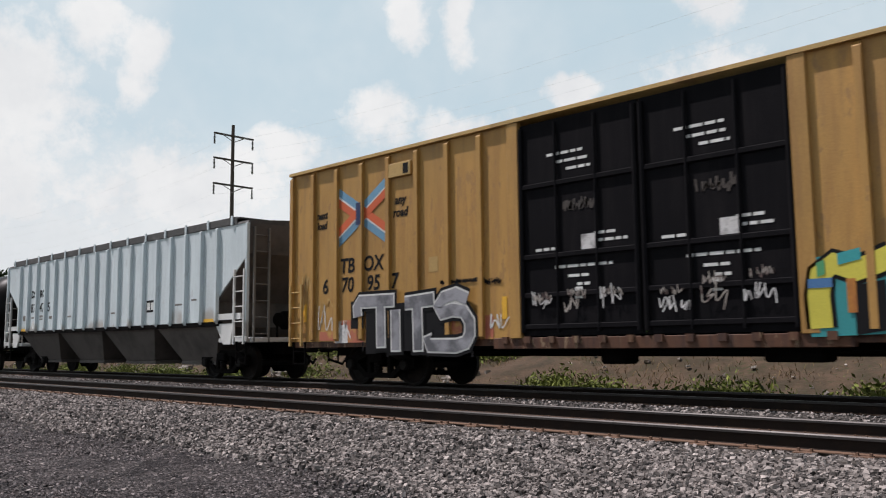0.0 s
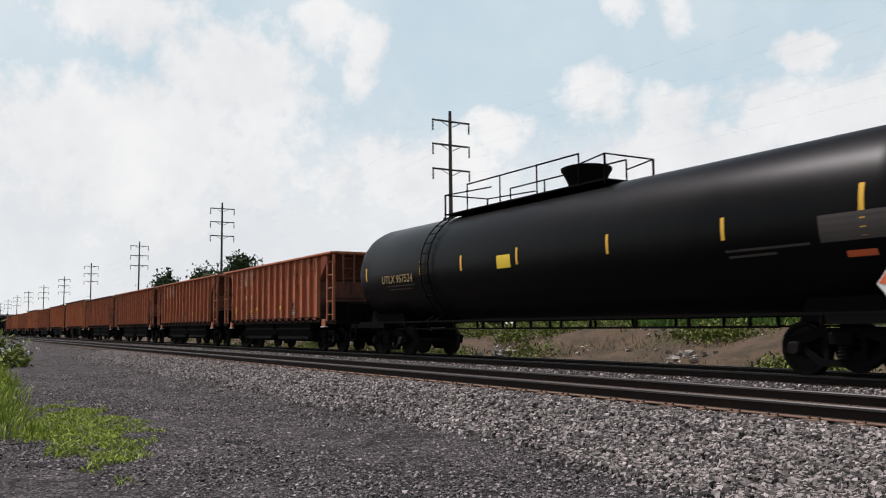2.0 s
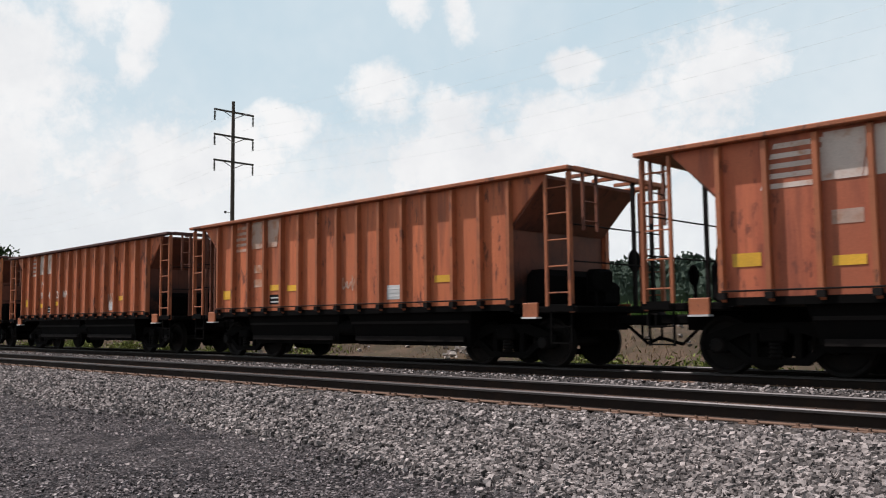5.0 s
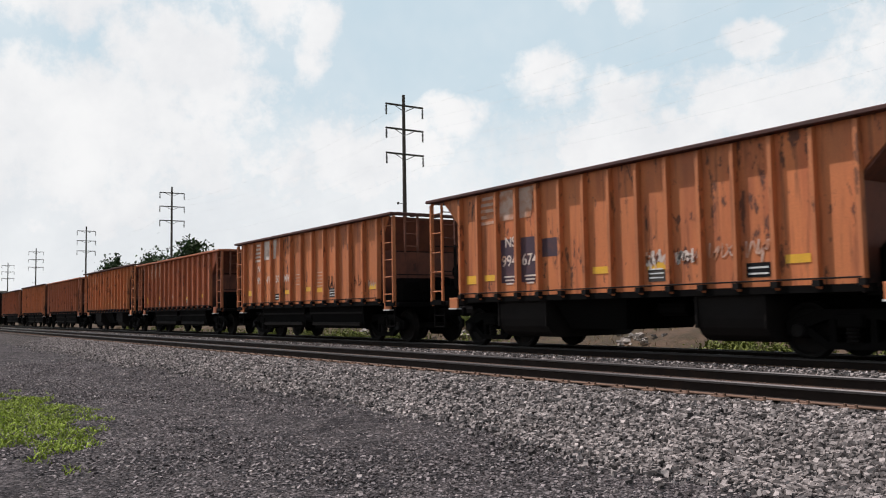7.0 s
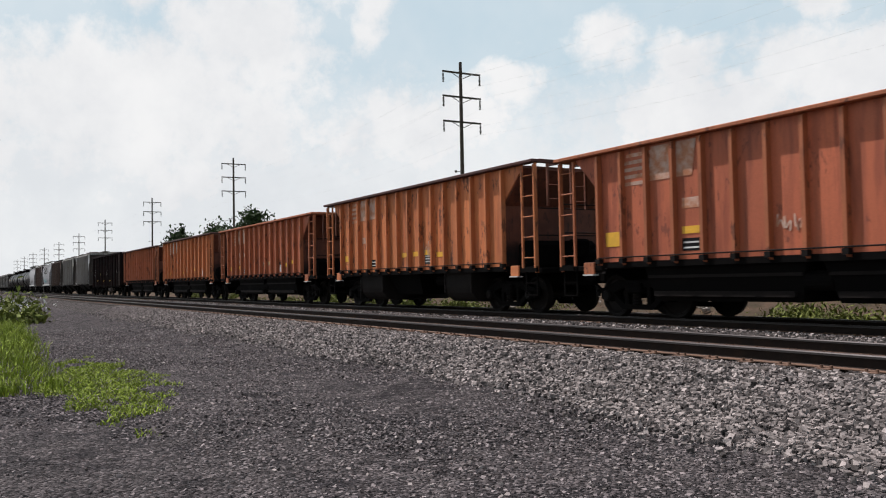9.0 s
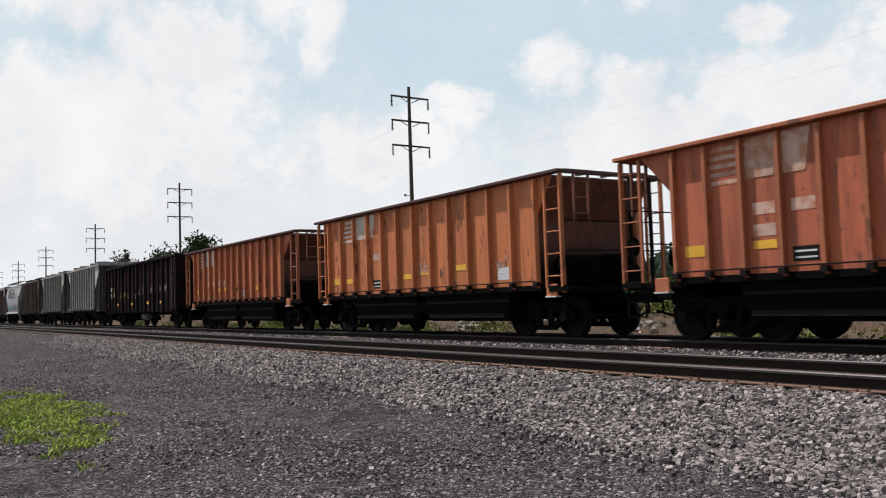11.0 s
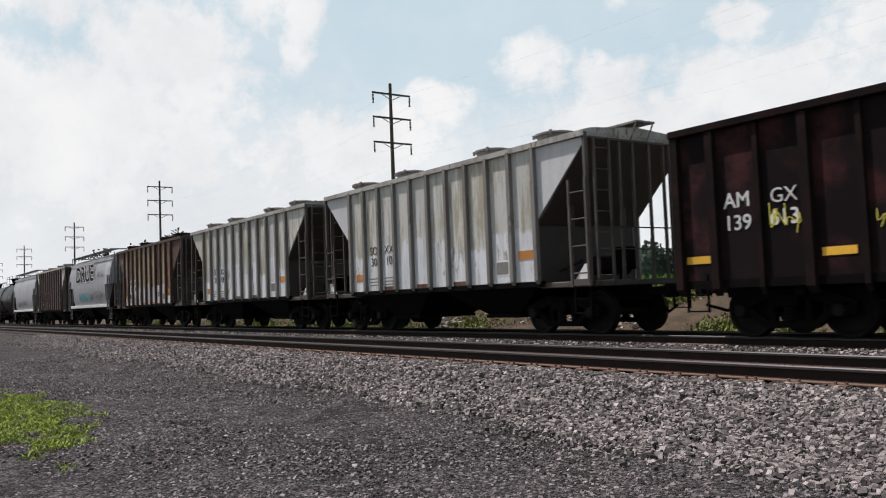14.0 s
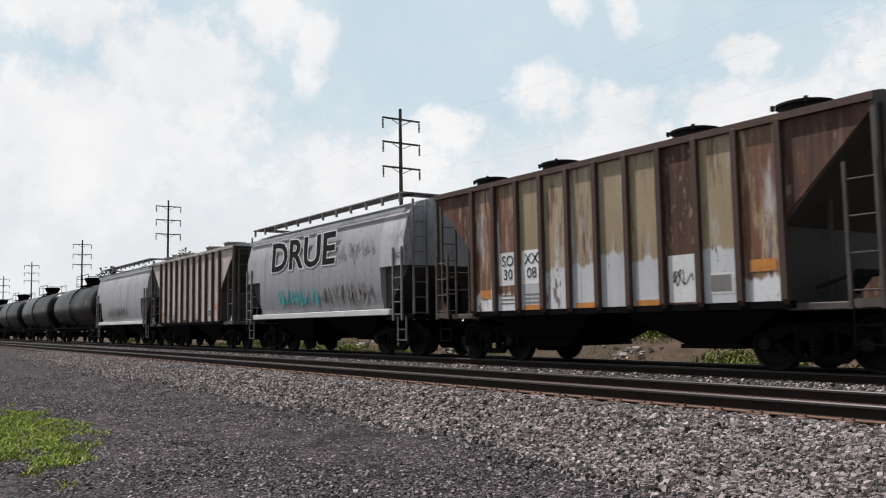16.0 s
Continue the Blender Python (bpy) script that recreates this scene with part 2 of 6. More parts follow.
M["white_dull"] = material("dull_white_paint", (0.47, 0.475, 0.475), 0.6, other=(0.37, 0.365, 0.35), amount=(0.46, 0.7), streak=1, scale=0.9)
M["tank_dusty"] = material("dusty_brake_tank_paint", (0.14, 0.118, 0.105), 0.7, other=(0.07, 0.055, 0.048), amount=(0.42, 0.7), scale=3.0)
M["rib_rust"] = material("brown_rust_rib", (0.06, 0.031, 0.02), 0.7, other=(0.034, 0.021, 0.016), amount=(0.4, 0.75), streak=1, scale=2.0)
M["flow"] = material("silver_grey_paint", (0.32, 0.32, 0.33), 0.5, spots=(0.17, 0.17, 0.17), other=(0.20, 0.20, 0.205), amount=(0.46, 0.7), streak=1, scale=0.8, bump=0.05)
M["sill_white"] = material("dusty_white_sill", (0.60, 0.60, 0.58), 0.6, other=(0.3, 0.26, 0.2), amount=(0.6, 0.85), scale=3.0)
M["bar_white"] = material("white_stencil_paint", (0.62, 0.62, 0.6), 0.6, other=(0.4, 0.4, 0.39), amount=(0.5, 0.8), scale=5.0, bump=0.0)
M["bar_black"] = material("black_stencil_paint", (0.008, 0.008, 0.009), 0.7, spec=0.15, bump=0.0)
M["bar_faded"] = material("faded_white_lettering", (0.52, 0.36, 0.28), 0.65, other=(0.42, 0.17, 0.08), amount=(0.42, 0.62), scale=4.0, bump=0.0)
M["reflector"] = material("yellow_reflector", (0.72, 0.40, 0.03), 0.45, other=(0.5, 0.25, 0.04), amount=(0.5, 0.9), scale=6.0, bump=0.0)
M["sign_yellow"] = material("bright_yellow_placard", (0.8, 0.55, 0.03), 0.5, bump=0.0)
M["tag_grey"] = material("grey_spray_paint", (0.09, 0.09, 0.10), 0.55, other=(0.25, 0.25, 0.27), amount=(0.42, 0.58), bump=0.0)
M["tag_red"] = material("red_spray_paint", (0.40, 0.12, 0.07), 0.6, other=(0.47, 0.27, 0.065), amount=(0.45, 0.6), scale=3.0, bump=0.0)
M["tag_teal"] = material("teal_spray_paint", (0.03, 0.27, 0.28), 0.55, bump=0.0)
M["tag_yellow"] = material("yellow_spray_paint", (0.62, 0.55, 0.07), 0.55, bump=0.0)
M["tag_chalk"] = material("worn_chalky_spray_paint", (0.30, 0.27, 0.24), 0.7, other=(0.08, 0.05, 0.045), amount=(0.45, 0.62), scale=7.0, bump=0.0)
M["tag_pale"] = material("pale_spray_paint", (0.52, 0.51, 0.50), 0.7, other=(0.20, 0.19, 0.19), amount=(0.48, 0.66), scale=6.0, bump=0.0)
M["maroon_ladder"] = material("dull_rust_ladder", (0.055, 0.03, 0.024), 0.8, other=(0.03, 0.016, 0.013), amount=(0.4, 0.65), scale=3.0)
M["tag_green"] = material("green_spray_paint", (0.08, 0.33, 0.14), 0.55, bump=0.0)
M["tag_blue"] = material("blue_spray_paint", (0.05, 0.14, 0.30), 0.55, bump=0.0)
M["cross_red"] = material("orange_red_emblem_paint", (0.55, 0.10, 0.03), 0.55, bump=0.0)
M["cross_blue"] = material("pale_blue_emblem_paint", (0.12, 0.26, 0.38), 0.55, bump=0.0)
M["cross_navy"] = material("navy_emblem_paint", (0.01, 0.02, 0.08), 0.55, bump=0.0)
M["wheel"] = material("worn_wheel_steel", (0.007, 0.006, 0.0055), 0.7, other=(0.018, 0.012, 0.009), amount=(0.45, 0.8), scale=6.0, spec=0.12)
M["rail"] = material("rusty_rail_web", (0.016, 0.011, 0.009), 0.8, other=(0.03, 0.018, 0.012), amount=(0.45, 0.8), scale=4.0, spec=0.15)
M["rail_top"] = material("polished_rail_head", (0.05, 0.045, 0.043), 0.5, metal=0.6, bump=0.02)
M["rail_foot"] = material("rusty_rail_foot", (0.155, 0.088, 0.056), 0.85, other=(0.085, 0.05, 0.035), amount=(0.45, 0.8), scale=4.0)
M["tie"] = material("weathered_tie_wood", (0.060, 0.050, 0.043), 0.9, other=(0.11, 0.093, 0.078), amount=(0.4, 0.8), scale=5.0, bump=0.5)
M["stone"] = material("pale_ballast_stone", (0.25, 0.221, 0.206), 0.9, other=(0.11, 0.096, 0.09), amount=(0.4, 0.65), scale=6.0, per_island=True, random_tint=0.85, spec=0.3)
M["ballast"] = material("ballast_bed", (0.075, 0.066, 0.061), 0.95, other=(0.022, 0.019, 0.018), amount=(0.42, 0.62), scale=14.0, fine=30.0, bump=1.0, spec=0.2, pebble=24.0)
M["gravel_stone"] = material("dark_gravel_stone", (0.195, 0.171, 0.167), 0.95, other=(0.092, 0.08, 0.079), amount=(0.4, 0.65), scale=6.0, per_island=True, random_tint=0.75, spec=0.2)
M["gravel"] = material("dark_cinder_gravel", (0.075, 0.066, 0.065), 0.95, other=(0.026, 0.023, 0.024), amount=(0.42, 0.64), scale=2.2, fine=26.0, bump=1.0, spec=0.2, pebble=34.0)
M["dirt"] = material("brown_dirt_bank", (0.088, 0.060, 0.040), 0.95, spots=(0.042, 0.044, 0.02), other=(0.052, 0.040, 0.026), amount=(0.42, 0.6), scale=1.3, fine=12.0, bump=1.0, spec=0.2)
M["straw"] = material("dry_grass_blade", (0.20, 0.145, 0.075), 0.85, other=(0.11, 0.08, 0.042), amount=(0.4, 0.7), per_island=True, random_tint=0.5, bump=0.0, spec=0.2)
M["rubble"] = material("pale_broken_concrete", (0.28, 0.255, 0.225), 0.9, other=(0.25, 0.22, 0.19), amount=(0.4, 0.7), per_island=True, random_tint=0.4)
M["grass"] = material("grass_blade", (0.24, 0.31, 0.036), 0.7, other=(0.16, 0.22, 0.028), amount=(0.4, 0.7), per_island=True, random_tint=0.45, bump=0.0, spec=0.2)
M["weed"] = material("weed_leaf", (0.145, 0.17, 0.035), 0.7, other=(0.09, 0.115, 0.028), amount=(0.4, 0.7), per_island=True, random_tint=0.5, bump=0.0, spec=0.2)
M["corn"] = material("corn_leaf", (0.09, 0.16, 0.03), 0.65, other=(0.035, 0.075, 0.015), amount=(0.4, 0.7), per_island=True, random_tint=0.4, bump=0.0, spec=0.2)
M["leaf"] = material("tree_leaf", (0.035, 0.06, 0.02), 0.7, other=(0.02, 0.038, 0.014), amount=(0.4, 0.7), per_island=True, random_tint=0.5, bump=0.0, spec=0.2)
# Leaf green greyed in colour to stand for haze over the far woods.
M["far_leaf"] = material("hazy_distant_leaf", (0.042, 0.06, 0.045), 0.85, other=(0.034, 0.05, 0.038), amount=(0.4, 0.7), per_island=True, random_tint=0.15, bump=0.0, spec=0.1)
M["bar_worn"] = material("worn_white_lettering", (0.62, 0.52, 0.45), 0.65, other=(0.45, 0.22, 0.12), amount=(0.50, 0.68), scale=4.0, bump=0.0)
M["bark"] = material("tree_bark", (0.07, 0.055, 0.042), 0.9, other=(0.035, 0.028, 0.022), amount=(0.4, 0.7), scale=6.0, bump=0.6)
M["pole"] = material("dark_creosoted_pole", (0.045, 0.034, 0.028), 0.9, other=(0.085, 0.068, 0.055), amount=(0.45, 0.75), streak=1, scale=3.0, bump=0.4)
M["insulator"] = material("brown_porcelain", (0.035, 0.028, 0.026), 0.4)
M["wire"] = material("weathered_wire", (0.75, 0.77, 0.8), 0.5)
M["field"] = material("green_field", (0.07, 0.10, 0.03), 0.95, other=(0.12, 0.11, 0.05), amount=(0.4, 0.65), scale=0.2, fine=6.0, bump=0.6, spec=0.2)


# ---- mesh helpers ----
def box(bm, cx, cy, cz, sx, sy, sz, bevel=0.0):
    m = Matrix.LocRotScale((cx, cy, cz), None, (sx, sy, sz))
    g = bmesh.ops.create_cube(bm, size=1.0, matrix=m)
    if bevel:
        edges = {e for v in g["verts"] for e in v.link_edges}
        bmesh.ops.bevel(bm, geom=list(edges), offset=bevel, segments=1, affect="EDGES", profile=0.5)


def bar(bm, a, b, r, n=6, r2=None):
    """A round bar from a to b."""
    a, b = Vector(a), Vector(b)
    m = Matrix.Translation((a + b) / 2) @ (b - a).to_track_quat("Z", "Y").to_matrix().to_4x4()
    bmesh.ops.create_cone(bm, cap_ends=True, segments=n, radius1=r, radius2=r if r2 is None else r2, depth=(b - a).length, matrix=m)


def prism(bm, outline, y0, y1):
    """A plate or block whose outline in x and z is drawn out from y0 to y1."""
    a = [bm.verts.new((x, y0, z)) for x, z in outline]
    b = [bm.verts.new((x, y1, z)) for x, z in outline]
    n = len(outline)
    fs = [bm.faces.new(a), bm.faces.new(b[::-1])]
    for i in range(n):
        fs.append(bm.faces.new((a[i], b[i], b[(i + 1) % n], a[(i + 1) % n])))
    bmesh.ops.recalc_face_normals(bm, faces=fs)


def prism_x(bm, outline, x0, x1):
    """The same for an outline in y and z drawn out from x0 to x1."""
    a = [bm.verts.new((x0, y, z)) for y, z in outline]
    b = [bm.verts.new((x1, y, z)) for y, z in outline]
    n = len(outline)
    fs = [bm.faces.new(a), bm.faces.new(b[::-1])]
    for i in range(n):
        fs.append(bm.faces.new((a[i], b[i], b[(i + 1) % n], a[(i + 1) % n])))
    bmesh.ops.recalc_face_normals(bm, faces=fs)


def lathe(bm, profile, axis="Y", n=20, at=(0, 0, 0)):
    """Turns (radius, along) pairs about an axis."""
    rings = []
    for r, s in profile:
        ring = []
        for i in range(n):
            a = 2 * math.pi * i / n
            c, d = r * math.cos(a), r * math.sin(a)
            p = {"Y": (c, s, d), "X": (s, c, d), "Z": (c, d, s)}[axis]
            ring.append(bm.verts.new(Vector(p) + Vector(at)))
        rings.append(ring)
    fs = []
    for p, q in zip(rings, rings[1:]):
        for i in range(n):
            fs.append(bm.faces.new((p[i], p[(i + 1) % n], q[(i + 1) % n], q[i])))
    for ring in (rings[0], rings[-1]):
        fs.append(bm.faces.new(ring))
    bmesh.ops.recalc_face_normals(bm, faces=fs)


def frustum(bm, top, bottom):
    """A funnel between two rectangles (x0, x1, y0, y1, z)."""
    ring = []
    for x0, x1, y0, y1, z in (top, bottom):
        ring.append([bm.verts.new(p) for p in ((x0, y0, z), (x1, y0, z), (x1, y1, z), (x0, y1, z))])
    fs = [bm.faces.new(ring[0]), bm.faces.new(ring[1][::-1])]
    for i in range(4):
        fs.append(bm.faces.new((ring[0][i], ring[0][(i + 1) % 4], ring[1][(i + 1) % 4], ring[1][i])))
    bmesh.ops.recalc_face_normals(bm, faces=fs)


def mesh_of(name, bm, mat, smooth=False):
    me = bpy.data.meshes.new(name)
    bm.to_mesh(me)
    bm.free()
    me.materials.append(mat)
    if smooth:
        me.polygons.foreach_set("use_smooth", [True] * len(me.polygons))
        me.set_sharp_from_angle(angle=radians(40))
    return me


def piece(name, me, parent, loc=(0, 0, 0), label="", turn=None):
    ob = new(name, me)
    ob.parent = parent
    ob.location = loc
    if turn:
        ob.rotation_euler = turn
    return tagged(ob, label)


def part(name, bm, mat, parent, label="", loc=(0, 0, 0), smooth=False):
    return piece(name, mesh_of(name, bm, mat, smooth), parent, loc, label)


def soup(name, verts, faces, mat):
    me = bpy.data.meshes.new(name)
    me.from_pydata(verts, [], faces)
    me.materials.append(mat)
    me.update()
    return me


def thing(name, label, category, group=""):
    return tagged(new(name), label, category, group)


def letters(parent, text, x, z, size, mat, y, bold=0.0, stretch=1.0, shear=0.0, name="lettering", label=""):
    """Painted lettering that stands on a car's side, middle at x, foot at z."""
    c = bpy.data.curves.new(name, "FONT")
    c.body, c.size, c.align_x, c.offset, c.extrude, c.shear = text, size, "CENTER", bold, 0.002, shear
    c.resolution_u = 3
    ob = bpy.data.objects.new(name, c)
    me = bpy.data.meshes.new_from_object(ob)
    bpy.data.objects.remove(ob)
    me.transform(Matrix.Translation((x, y, z)) @ Matrix.Rotation(radians(90), 4, "X") @ Matrix.Diagonal((stretch, 1, 1, 1)))
    me.materials.clear()
    me.materials.append(mat)
    return piece(name, me, parent, (0, 0, 0), label)


def patch(parent, x, z, w, h, mat, y, name="painted_mark", label="", skew=0.0):
    """A thin painted plate on a car's side."""
    bm = bmesh.new()
    prism(bm, [(x - w / 2, z - h / 2), (x + w / 2, z - h / 2 + skew), (x + w / 2, z + h / 2 + skew), (x - w / 2, z + h / 2)], y, y + 0.003)
    return part(name, bm, mat, parent, label)


def ribbon(bm, pts, w, y):
    """A flat painted stroke through points in x and z."""
    pairs = []
    for i, (x, z) in enumerate(pts):
        a, b = pts[max(i - 1, 0)], pts[min(i + 1, len(pts) - 1)]
        d = Vector((b[0] - a[0], b[1] - a[1]))
        d = d.normalized() if d.length else Vector((1, 0))
        pairs.append((bm.verts.new((x - d.y * w / 2, y, z + d.x * w / 2)), bm.verts.new((x + d.y * w / 2, y, z - d.x * w / 2))))
    for p, q in zip(pairs, pairs[1:]):
        bm.faces.new((p[0], p[1], q[1], q[0]))


def scrawl(car, x, z, w, h, mat, y, r, stroke=0.035, name="sprayed_scrawl", label="sprayed scrawl that cannot be read"):
    """Quick angular spray strokes, side by side, that only look like writing."""
    bm = bmesh.new()
    count = max(2, round(w / (0.42 * h)))
    cell = w / count
    for k in range(count):
        cx, top = x + k * cell, h * r.uniform(0.75, 1.0)
        pts = [(cx + cell * r.uniform(0.0, 0.25), z + top * r.uniform(0.7, 1.0)), (cx + cell * r.uniform(0.0, 0.3), z + top * r.uniform(0.0, 0.25))]
        for j in range(r.randint(2, 4)):
            pts.append((cx + cell * r.uniform(0.2, 1.25), z + top * (r.uniform(0.55, 1.0) if j % 2 == 0 else r.uniform(-0.1, 0.4))))
        for turn in range(2):
            cut = [pts[0]]
            for p, q in zip(pts, pts[1:]):
                cut += [(p[0] * 0.8 + q[0] * 0.2, p[1] * 0.8 + q[1] * 0.2), (p[0] * 0.2 + q[0] * 0.8, p[1] * 0.2 + q[1] * 0.8)]
            pts = cut + [pts[-1]]
        ribbon(bm, pts, stroke * r.uniform(0.7, 1.1), y - 0.0006 * k)
    return part(name, bm, mat, car, label)


def words(car, x, z, w, h, mat, y, r, name="stencil_word"):
    """A line of small stencilled words, as bars."""
    at = x - w / 2
    while at < x + w / 2 - 0.05:
        l = min(r.uniform(0.09, 0.26), x + w / 2 - at)
        patch(car, at + l / 2, z, l, h, mat, y, name, "small stencilled word")
        at += l + 0.04


# ---- ground and tracks ----
NEAR, FAR = 9.1, 13.6          # middles of the two tracks
GROUND = -0.58
rng = np.random.default_rng(7)


def ground_z(x, y):
    """Height of the ground across the line: gravel yard, ballast bed, ditch, dirt bank, field."""
    ys = [-400, 3.0, 5.7, 6.3, 7.5, 7.95, 10.3, 10.8, 11.6, 12.2, 15.4, 16.2, 17.6, 19.0, 21.0, 24.0, 28.0, 60.0, 900.0]
    zs = [-0.66, -0.60, -0.58, -0.54, -0.25, -0.212, -0.212, -0.10, -0.09, -0.17, -0.17, -0.35, -0.45, -0.02, 0.68, 0.74, -0.25, -0.3, -0.3]
    return np.interp(y, ys, zs)


def build_ground():
    xs = np.concatenate([np.linspace(-1500, -130, 20)[:-1], np.linspace(-130, 20, 240), np.linspace(20, 400, 12)[1:]])
    ys = np.concatenate([[-400, -150, -60, -30, -15, -8], np.linspace(-5, 26, 125), [28, 32, 40, 60, 100, 200, 400, 900]])
    X, Y = np.meshgrid(xs, ys, indexing="ij")
    Z = ground_z(X, Y)
    wave = np.array([[noise.noise(Vector((x * 0.35, y * 0.5, 0.0))) + 0.5 * noise.noise(Vector((x * 1.3, y * 1.6, 5.0))) for y in ys] for x in xs])
    rough = np.interp(Y, [-5, 5.6, 6.4, 10, 16, 18, 20, 26, 40], [0.025, 0.02, 0.02, 0.012, 0.03, 0.22, 0.24, 0.1, 0.05])
    Z = Z + wave * rough
    nx, ny = X.shape
    verts = np.stack([X, Y, Z], -1).reshape(-1, 3).tolist()
    faces, mats = [], []
    mid = (ys[:-1] + ys[1:]) / 2
    kinds = np.where(mid < 6.2, 0, np.where(mid < 16.6, 1, np.where(mid < 25, 2, 3)))
    for i in range(nx - 1):
        for j in range(ny - 1):
            a = i * ny + j
            faces.append((a, a + ny, a + ny + 1, a + 1))
            mats.append(int(kinds[j]))
    me = soup("ground", verts, faces, M["gravel"])
    for k in ("ballast", "dirt", "field"):
        me.materials.append(M[k])
    me.polygons.foreach_set("material_index", mats)
    me.polygons.foreach_set("use_smooth", [True] * len(faces))
    return tagged(new("ground", me), "dark gravel yard, ballast bed, dirt bank and field", "ground", kind="structure")


build_ground()


def pebbles(name, label, x, y, z, size, mat, flat=0.7):
    """Many angular stones in one mesh."""
    n = len(x)
    base = np.array([(-1, -1, -1), (1, -1, -1), (1, 1, -1), (-1, 1, -1), (-1, -1, 1), (1, -1, 1), (1, 1, 1), (-1, 1, 1)], float)
    quads = np.array([(0, 3, 2, 1), (4, 5, 6, 7), (0, 1, 5, 4), (1, 2, 6, 5), (2, 3, 7, 6), (3, 0, 4, 7)])
    v = base[None] * rng.uniform(0.45, 1.0, (n, 8, 3)) * rng.uniform(0.6, 1.25, (n, 1, 3)) * np.array([1, 1, flat])
    a, b = rng.uniform(0, 6.28, n), rng.uniform(-0.7, 0.7, n)
    ca, sa, cb, sb = np.cos(a), np.sin(a), np.cos(b), np.sin(b)
    R = np.zeros((n, 3, 3))
    R[:, 0, 0], R[:, 0, 1] = ca, -sa
    R[:, 1, 0], R[:, 1, 1] = sa, ca
    R[:, 2, 2] = 1
    T = np.zeros((n, 3, 3))
    T[:, 0, 0], T[:, 0, 2], T[:, 1, 1], T[:, 2, 0], T[:, 2, 2] = cb, sb, 1, -sb, cb
    v = np.einsum("nij,njk,nvk->nvi", R, T, v) * (size / 2)[:, None, None] + np.stack([x, y, z], -1)[:, None]
    faces = (quads[None] + (np.arange(n) * 8)[:, None, None]).reshape(-1, 4)
    me = soup(name, v.reshape(-1, 3).tolist(), faces.tolist(), mat)
    return tagged(new(name, me), label, "gravel", kind="stuff")


def spread(n, x0, x1, y0, y1, power=1.0):
    """Points thicker towards x1."""
    u = rng.uniform(0, 1, n) ** power
    return x1 - (x1 - x0) * u, rng.uniform(y0, y1, n)


n = 112000
px, py = spread(n, -48, -1.5, 4.6, 8.12, 1.9)
keep = py > np.interp(px, [-36, -12, -7, -4], [6.45, 6.4, 6.05, 5.9]) + 0.2 * np.sin(px * 0.9) * np.sin(px * 0.37 + 1) - rng.exponential(0.13, n)
px, py = px[keep], py[keep]
pebbles("ballast_stones", "loose pale grey crushed ballast stones beside the rail", px, py, ground_z(px, py) + rng.uniform(0.0, 0.03, len(px)), rng.uniform(0.03, 0.07, len(px)), M["stone"], 0.95)
px, py = spread(12000, -60, -1.5, 8.45, 12.6, 1.6)
pebbles("ballast_stones", "pale ballast stones between the two tracks", px, py, ground_z(px, py) + rng.uniform(-0.005, 0.02, len(px)), rng.uniform(0.03, 0.07, len(px)), M["stone"])
px, py = spread(5000, -60, -1.5, 13.0, 16.4, 1.5)
pebbles("ballast_stones", "pale ballast stones under and behind the train", px, py, ground_z(px, py) + rng.uniform(-0.005, 0.02, len(px)), rng.uniform(0.03, 0.08, len(px)), M["stone"])
px, py = spread(64000, -30, -1.2, 0.0, 6.5, 1.7)
px = px + rng.exponential(0.9, len(px)) * (rng.uniform(0, 1, len(px)) < 0.35)
py = py - rng.exponential(0.6, len(py)) * (rng.uniform(0, 1, len(py)) < 0.25)
# a bare patch of packed soil stays free of loose stones
bare = ((px + 7.6) / 3.0) ** 2 + ((py - 0.75) / 0.85) ** 2 + 0.5 * np.sin(px * 3.1 + py * 2.3) > 1.0
bare |= rng.uniform(0, 1, len(px)) < 0.12
px, py = px[bare], py[bare]
pebbles("gravel_stones", "fine dark cinder gravel of the yard", px, py, ground_z(px, py) + rng.uniform(-0.004, 0.006, len(px)), rng.uniform(0.014, 0.045, len(px)), M["gravel_stone"], 0.55)
px, py = spread(2600, -32, -1.5, 2.0, 6.2, 1.6)
pebbles("gravel_stones", "pale stones strewn over the dark gravel", px, py, ground_z(px, py) + 0.005, rng.uniform(0.02, 0.05, len(px)), M["stone"], 0.6)
px, py = spread(420, -70, 2, 17.0, 22.0, 1.2)
pebbles("rubble_stones", "broken pale rubble on the dirt bank", px, py, ground_z(px, py) + 0.05, rng.uniform(0.04, 0.18, len(px)), M["rubble"], 0.6)
for bx in (-26.5, -17.5, -34.0):
    px, py = rng.normal(bx, 0.45, 26), rng.normal(18.6, 0.3, 26)
    pebbles("rubble_heap", "small heap of broken pale concrete on the bank", px, py, ground_z(px, py) + rng.uniform(0.0, 0.16, 26), rng.uniform(0.10, 0.32, 26), M["rubble"], 0.6)


